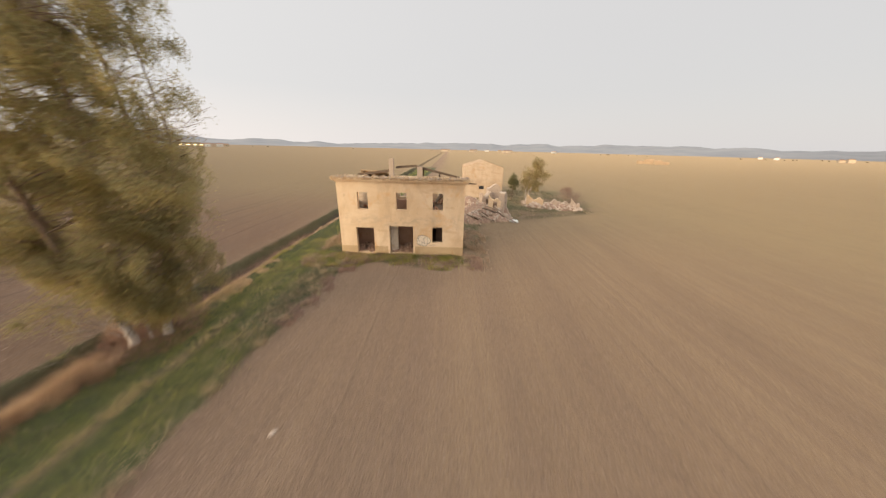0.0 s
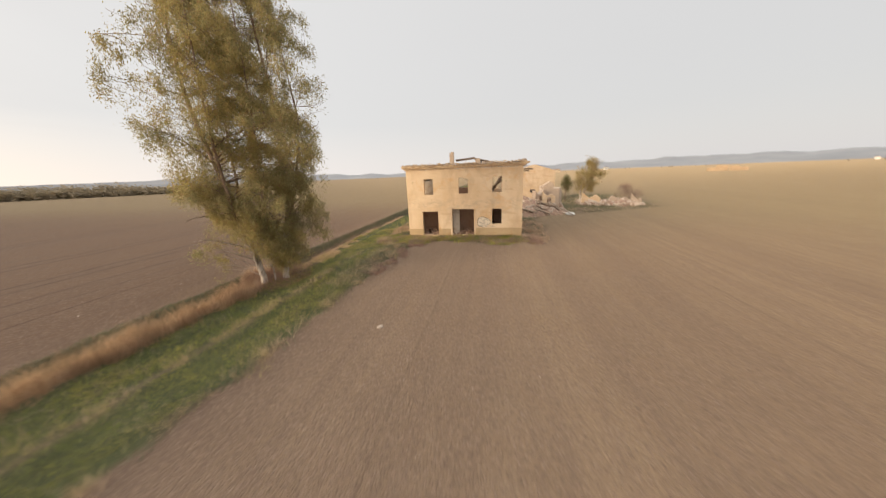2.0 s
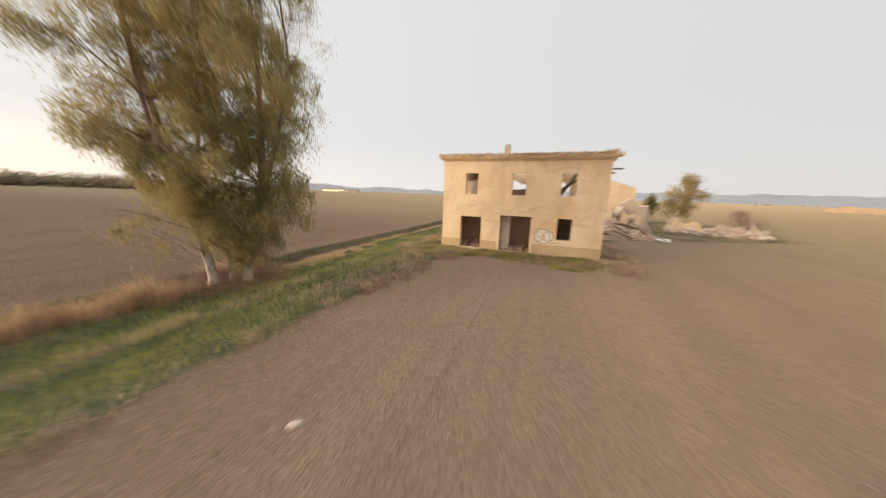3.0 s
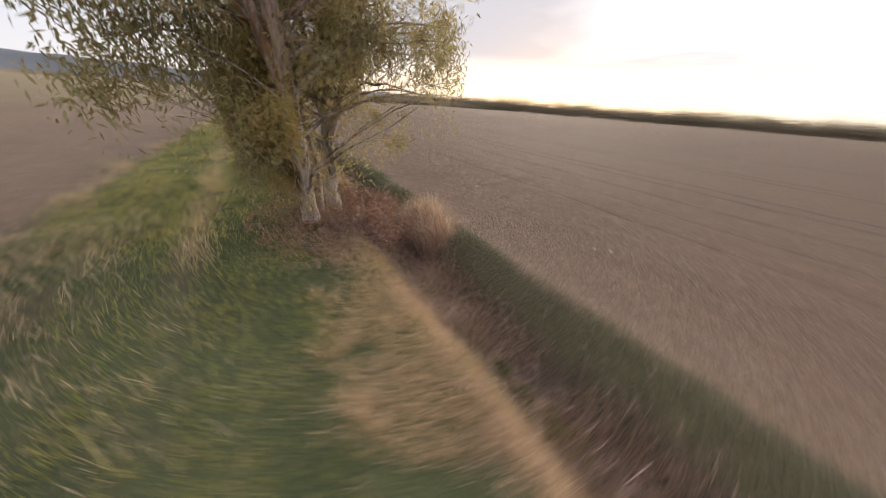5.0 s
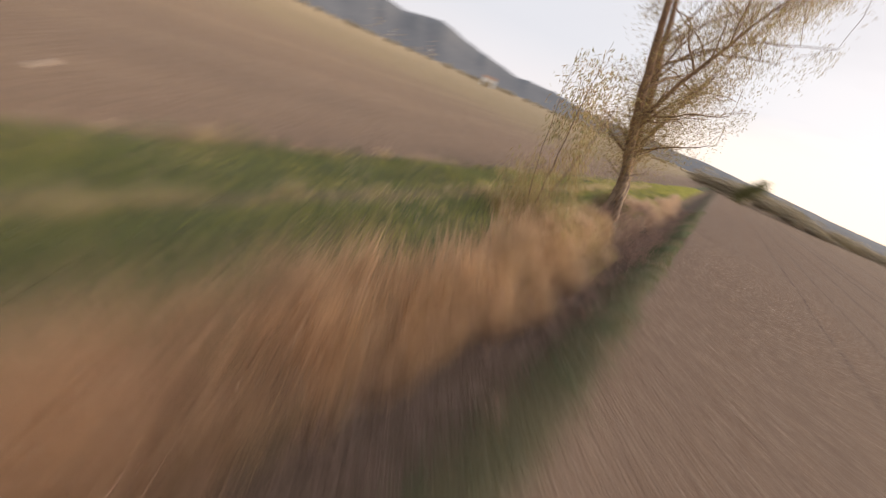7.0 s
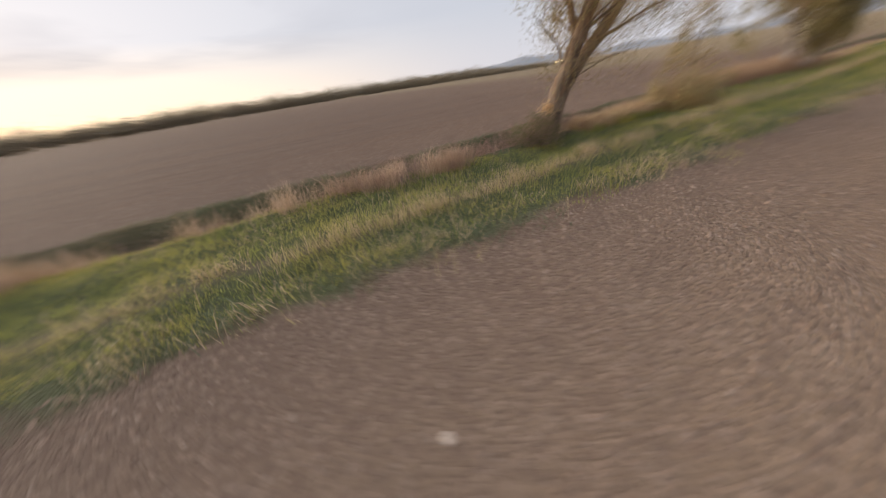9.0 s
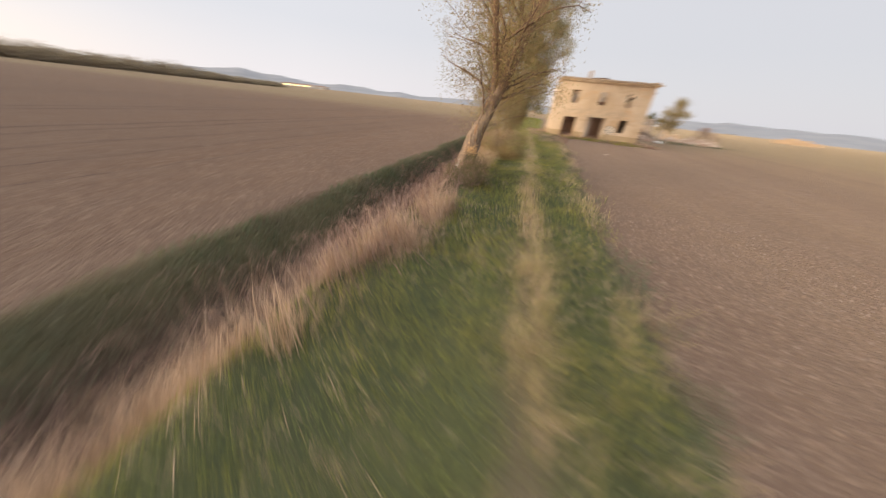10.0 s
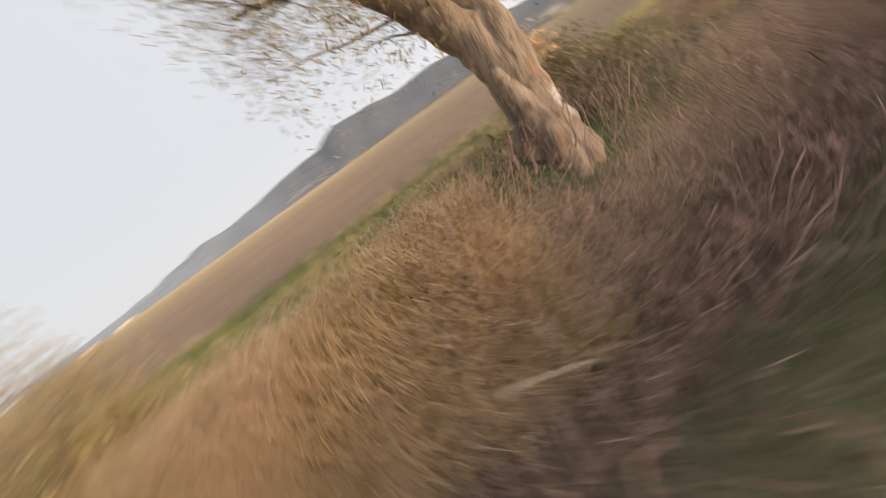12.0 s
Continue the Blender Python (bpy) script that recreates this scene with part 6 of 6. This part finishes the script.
sward("edge_tufts", DRY, "straw tufts along the lane's edge", 30000, (-2.6, 1.4, -58, -3), lambda x, y: np.exp(-((x - lane_edge(y) + 0.05 + wob(x, y) * 0.8) / 0.28) ** 2) * smooth(0.5, 0.64, field(x, y, 0.9, 98)) * (1 - 0.8 * smooth(-13, -11, y)), (0.15, 0.42), (0.006, 0.013), (0.4, 1.2))
sward("bank_grass", BANK, "dark green grass along the far ditch", 50000, (-8.5, -6.6, 14, 110), west_bank, (0.10, 0.28), (0.02, 0.04), (0.3, 1.0))
sward("weeds", BANK, "rank green weeds round the house and ruins", 100000, (-3.5, 36, -4, 46), weeds, (0.12, 0.42), (0.014, 0.030), (0.3, 1.0))
sward("weeds", GREEN, "tall green weeds along the foot of the house", 20000, (-3.2, 11.5, -3.9, -0.08), lambda x, y: apron(x, y) * smooth(0.45, 0.6, field(x, y, 0.6, 67)) * (1 - 0.75 * smooth(3, 7, x)), (0.12, 0.42), (0.016, 0.032), (0.4, 1.1))
sward("weeds", GREEN, "trampled green weeds before the house front", 50000, (-3.4, 11.6, -3.2, -0.06), lambda x, y: smooth(-2.9, -1.7, y + 3.0 * (field(x, y, 0.5, 87) - 0.5) - 0.7 * smooth(3, 7, x)) * smooth(-3.2, -1.6, x) * (1 - smooth(9.8, 11.4, x + 2 * (field(x, y, 0.8, 89) - 0.5))) * (0.2 + 0.8 * smooth(0.38, 0.6, field(x, y, 0.9, 88))), (0.10, 0.40), (0.014, 0.028), (0.4, 1.1))
sward("dry_weeds", BRAMBLE, "brown dead weeds before the house front", 34000, (-3.4, 12.4, -3.2, -0.06), lambda x, y: smooth(-2.9, -1.7, y + 3.0 * (field(x, y, 0.5, 87) - 0.5) - 0.7 * smooth(3, 7, x)) * smooth(-3.2, -1.6, x) * smooth(0.4, 0.6, field(x, y, 1.1, 101)), (0.12, 0.42), (0.012, 0.026), (0.4, 1.1))
sward("dry_weeds", STRAW, "bleached dead weeds along the house", 52000, (-3.2, 13.6, -3.9, 8.0), lambda x, y: apron(x, y) * ~((x > -0.05) & (x < 10.85) & (y > -0.06)) * smooth(0.35, 0.55, field(x, y, 0.8, 68)), (0.15, 0.50), (0.012, 0.022), (0.4, 1.1))
sward("dry_weeds", DRY, "dry weeds round the house and ruins", 60000, (-3.5, 36, -4, 46), lambda x, y: weeds(x, y) * smooth(0.45, 0.7, field(x, y, 0.7, 31)), (0.15, 0.55), (0.012, 0.022), (0.3, 1.0))


def build_brambles():
    """A tangle of arching dead stems with small shrivelled leaves."""
    x, y = scatter(27000, -7.6, -3.6, -58, 6, lambda a, b: brambles_keep(a, b) * 0.6)
    n = len(x)
    z = height(x, y)
    a = rng.uniform(0, 2 * np.pi, n)
    reach_ = rng.uniform(0.25, 0.8, n)
    top = rng.uniform(0.12, 0.50, n) * (1 + 0.45 * np.exp(-(((x + 5.6) / 1.0) ** 2 + ((y + 32.8) / 2.2) ** 2)))
    t = np.linspace(0, 1, 6)[None, :]
    px = x[:, None] + np.cos(a)[:, None] * reach_[:, None] * t + rng.normal(size=(n, 6)) * 0.03
    py = y[:, None] + np.sin(a)[:, None] * reach_[:, None] * t + rng.normal(size=(n, 6)) * 0.03
    pz = z[:, None] + top[:, None] * np.sin(np.pi * t * 0.8) * 1.2
    P = np.stack([px, py, pz], -1)
    wd = rng.uniform(0.0025, 0.007, n)[:, None, None]
    s = np.stack([-np.sin(a), np.cos(a), np.zeros(n)], 1)[:, None, :] * wd
    u = np.array([0, 0, 1.0])[None, None, :] * wd * 0.7
    V = np.stack([P - s, P + s, P + u], 2).reshape(-1, 3)
    k = (np.arange(n) * 18)[:, None] + (np.arange(5) * 3)[None, :]
    F = np.concatenate([np.stack([k + i, k + j, k + 3 + j, k + 3 + i], -1).reshape(-1, 4) for i, j in ((0, 1), (1, 2), (2, 0))])
    whole("brambles", mesh_arrays("brambles", V, F), BRAMBLE, "tangle of dead brown brambles in the ditch", "brambles", "stuff")
    m = n * 7
    idx = rng.integers(0, n, m)
    q = P[idx, rng.integers(1, 6, m)] + rng.normal(size=(m, 3)) * 0.04
    V, F = leaves(q, rng.uniform(0.025, 0.06, m), rng.uniform(0.008, 0.02, m), 0.7)
    whole("bramble_leaves", mesh_arrays("bramble_leaves", V, F), BRAMBLE, "shrivelled brown bramble leaves", "brambles", "stuff")


build_brambles()


def build_litter():
    """Fallen bark strips, twigs and dry leaves under the pale trunks."""
    n = 5200
    a, q = rng.uniform(0, 6.28, n), rng.random(n) ** 0.7 * 1.9
    x, y = -5.05 + np.cos(a) * q, -12.0 + np.sin(a) * q * 1.15
    P = np.stack([x, y, height(x, y) + 0.01 + 0.08 * rng.random(n)], 1)
    V, F = leaves(P, rng.uniform(0.06, 0.32, n) * rng.uniform(0.4, 1.0, n), rng.uniform(0.010, 0.026, n), 0.12)
    whole("leaf_litter", mesh_arrays("leaf_litter", V, F), RUST, "fallen bark strips and dry leaves under the tree", "leaf litter", "stuff")


build_litter()


def build_clods():
    """Loose clods and small stones on both fields, denser by the walk's way."""
    x = np.concatenate([rng.uniform(-22, 20, 58000), rng.uniform(-0.8, 9, 34000), rng.uniform(-14, -8, 36000), rng.uniform(-0.5, 14, 80000)])
    y = np.concatenate([rng.uniform(-52, 2, 58000), rng.uniform(-48, -33, 34000), rng.uniform(-42, -5, 36000), rng.uniform(-30, -2, 80000)])
    n = len(x)
    k = ((x < -8.1) | (x > lane_edge(y) + 0.1)) & ~((x > -1) & (x < 12) & (y > -2.5))
    k &= rng.random(n) < 0.25 + 0.75 * field(x, y, 0.9, 71)
    x, y = x[k], y[k]
    n = len(x)
    s = 0.009 + 0.032 * rng.random(n) ** 3.0 + 0.026 * (rng.random(n) > 0.990)
    base = np.array([(1, 0, 0), (0, 1, 0), (-1, 0, 0), (0, -1, 0), (0, 0, 0.95)], float)
    P = base[None] * s[:, None, None] * rng.uniform(0.6, 1.4, (n, 5, 1))
    a = rng.uniform(0, 6.28, n)
    c, d = np.cos(a)[:, None], np.sin(a)[:, None]
    P = np.stack([P[..., 0] * c - P[..., 1] * d, P[..., 0] * d + P[..., 1] * c, P[..., 2]], -1)
    P += np.stack([x, y, height(x, y) - s * 0.05], 1)[:, None, :]
    k = (np.arange(n) * 5)[:, None, None]
    tri = np.array([[0, 1, 4], [1, 2, 4], [2, 3, 4], [3, 0, 4]])
    whole("clods", mesh_arrays("clods", P.reshape(-1, 3), (k + tri[None]).reshape(-1, 3)), CLOD, "crumbly clods and small pale stones on harrowed soil", "clods", "stuff")


build_clods()


def field_stone(x, y, s, seed):
    ob = whole("field_stone", bm_mesh(stone_bm(s, seed, (1.2, 0.8, 0.6)), "field_stone"), STONE if seed % 2 else PALE_WOOD, "pale stone lying on bare soil", "stone", group="pale stones on the fields")
    ob.matrix_world = pose(x, y, float(height(x, y)) + s * 0.2, 0, 0, seed * 47)


r = random.Random(31)
field_stone(3.70, -16.77, 0.13, 1)
field_stone(-11.4, -17.45, 0.060, 3)
field_stone(-10.84, -13.28, 0.050, 5)
field_stone(-10.08, -7.78, 0.050, 7)
field_stone(-10.34, -7.53, 0.050, 9)
field_stone(1.80, -40.5, 0.060, 11)
for i in range(60):
    x, y = r.uniform(-20, 20), r.uniform(-50, -3)
    if x < -8.6 or x > 1.8:
        field_stone(x, y, r.uniform(0.020, 0.034), 10 + i)


def dead_branch(name, a, b, rad, label, forks=3, seed=1):
    ob = empty(name, pose(*a), label, "branch")
    b = np.array(b, float) - np.array(a, float)
    g = np.random.default_rng(seed)
    main = limb((0, 0, 0), b, rad, rad * 0.35, 9, 0.16, 0.08)
    paths = [main]
    for i in range(forks):
        s = main[0][3 + i]
        paths.append(limb(s, s + g.normal(size=3) * 0.35 + b * 0.25 + np.array([0, 0, 0.15]), rad * 0.45, rad * 0.12, 6, 0.15))
    V, F = tube_arrays(paths, 6)
    part("wood", mesh_arrays("wood", V, F), PALE_WOOD, ob, "", True)


dead_branch("fallen_branch", (-7.1, -16.3, -0.42), (-5.9, -15.9, -0.1), 0.018, "bleached fallen branch lying across the ditch")
dead_branch("fallen_branch", (-6.6, -12.5, -0.3), (-7.75, -14.6, 0.04), 0.013, "bleached fallen branch lying across the ditch", 3, 5)
dead_branch("fallen_branch", (-6.75, -30.0, 0.12), (-7.0, -30.35, 0.22), 0.010, "broken grey branch among brambles", 0, 8)


def tussock(x, y, count, tall, mat, label):
    a, q = rng.uniform(0, 6.28, count), rng.random(count) * rng.uniform(0.3, 0.55)
    px, py = x + np.cos(a) * q, y + np.sin(a) * q
    V, F = blades(px, py, height(px, py) - 0.02, rng.uniform(0.35, 1.0, count) * tall, rng.uniform(0.006, 0.012, count), rng.uniform(0.4, 1.3, count))
    whole("grass_tussock", mesh_arrays("grass_tussock", V, F), mat, label, "grass", group="dry grass tussocks")


for tx, ty, tall in ((-0.9, -3.1, 0.55), (0.1, -4.3, 0.6), (-0.3, -5.6, 0.5), (0.55, -6.9, 0.6), (0.95, -8.6, 0.45), (0.6, -10.3, 0.55), (0.5, -12.4, 0.5), (0.35, -15.2, 0.45), (0.3, -19.0, 0.5), (0.2, -23.5, 0.45), (-7.25, -10.35, 1.1), (-7.3, -10.9, 1.1), (-7.4, -11.4, 0.95), (-7.3, -12.0, 0.85), (-6.6, -9.3, 0.9), (-6.2, -8.2, 0.9), (-6.0, -9.4, 0.55), (-5.6, -24.0, 1.0), (-5.1, -28.6, 0.9), (-4.4, -29.3, 0.7), (-5.9, -27.4, 0.9), (-2.4, -36.2, 0.5), (-2.2, -38.6, 0.45), (-2.5, -33.6, 0.5)):
    tussock(tx, ty, 800 if tx < -7 else 150, tall, STRAW if tx < -5 else DRY, "pale dry grass tussock bending over")
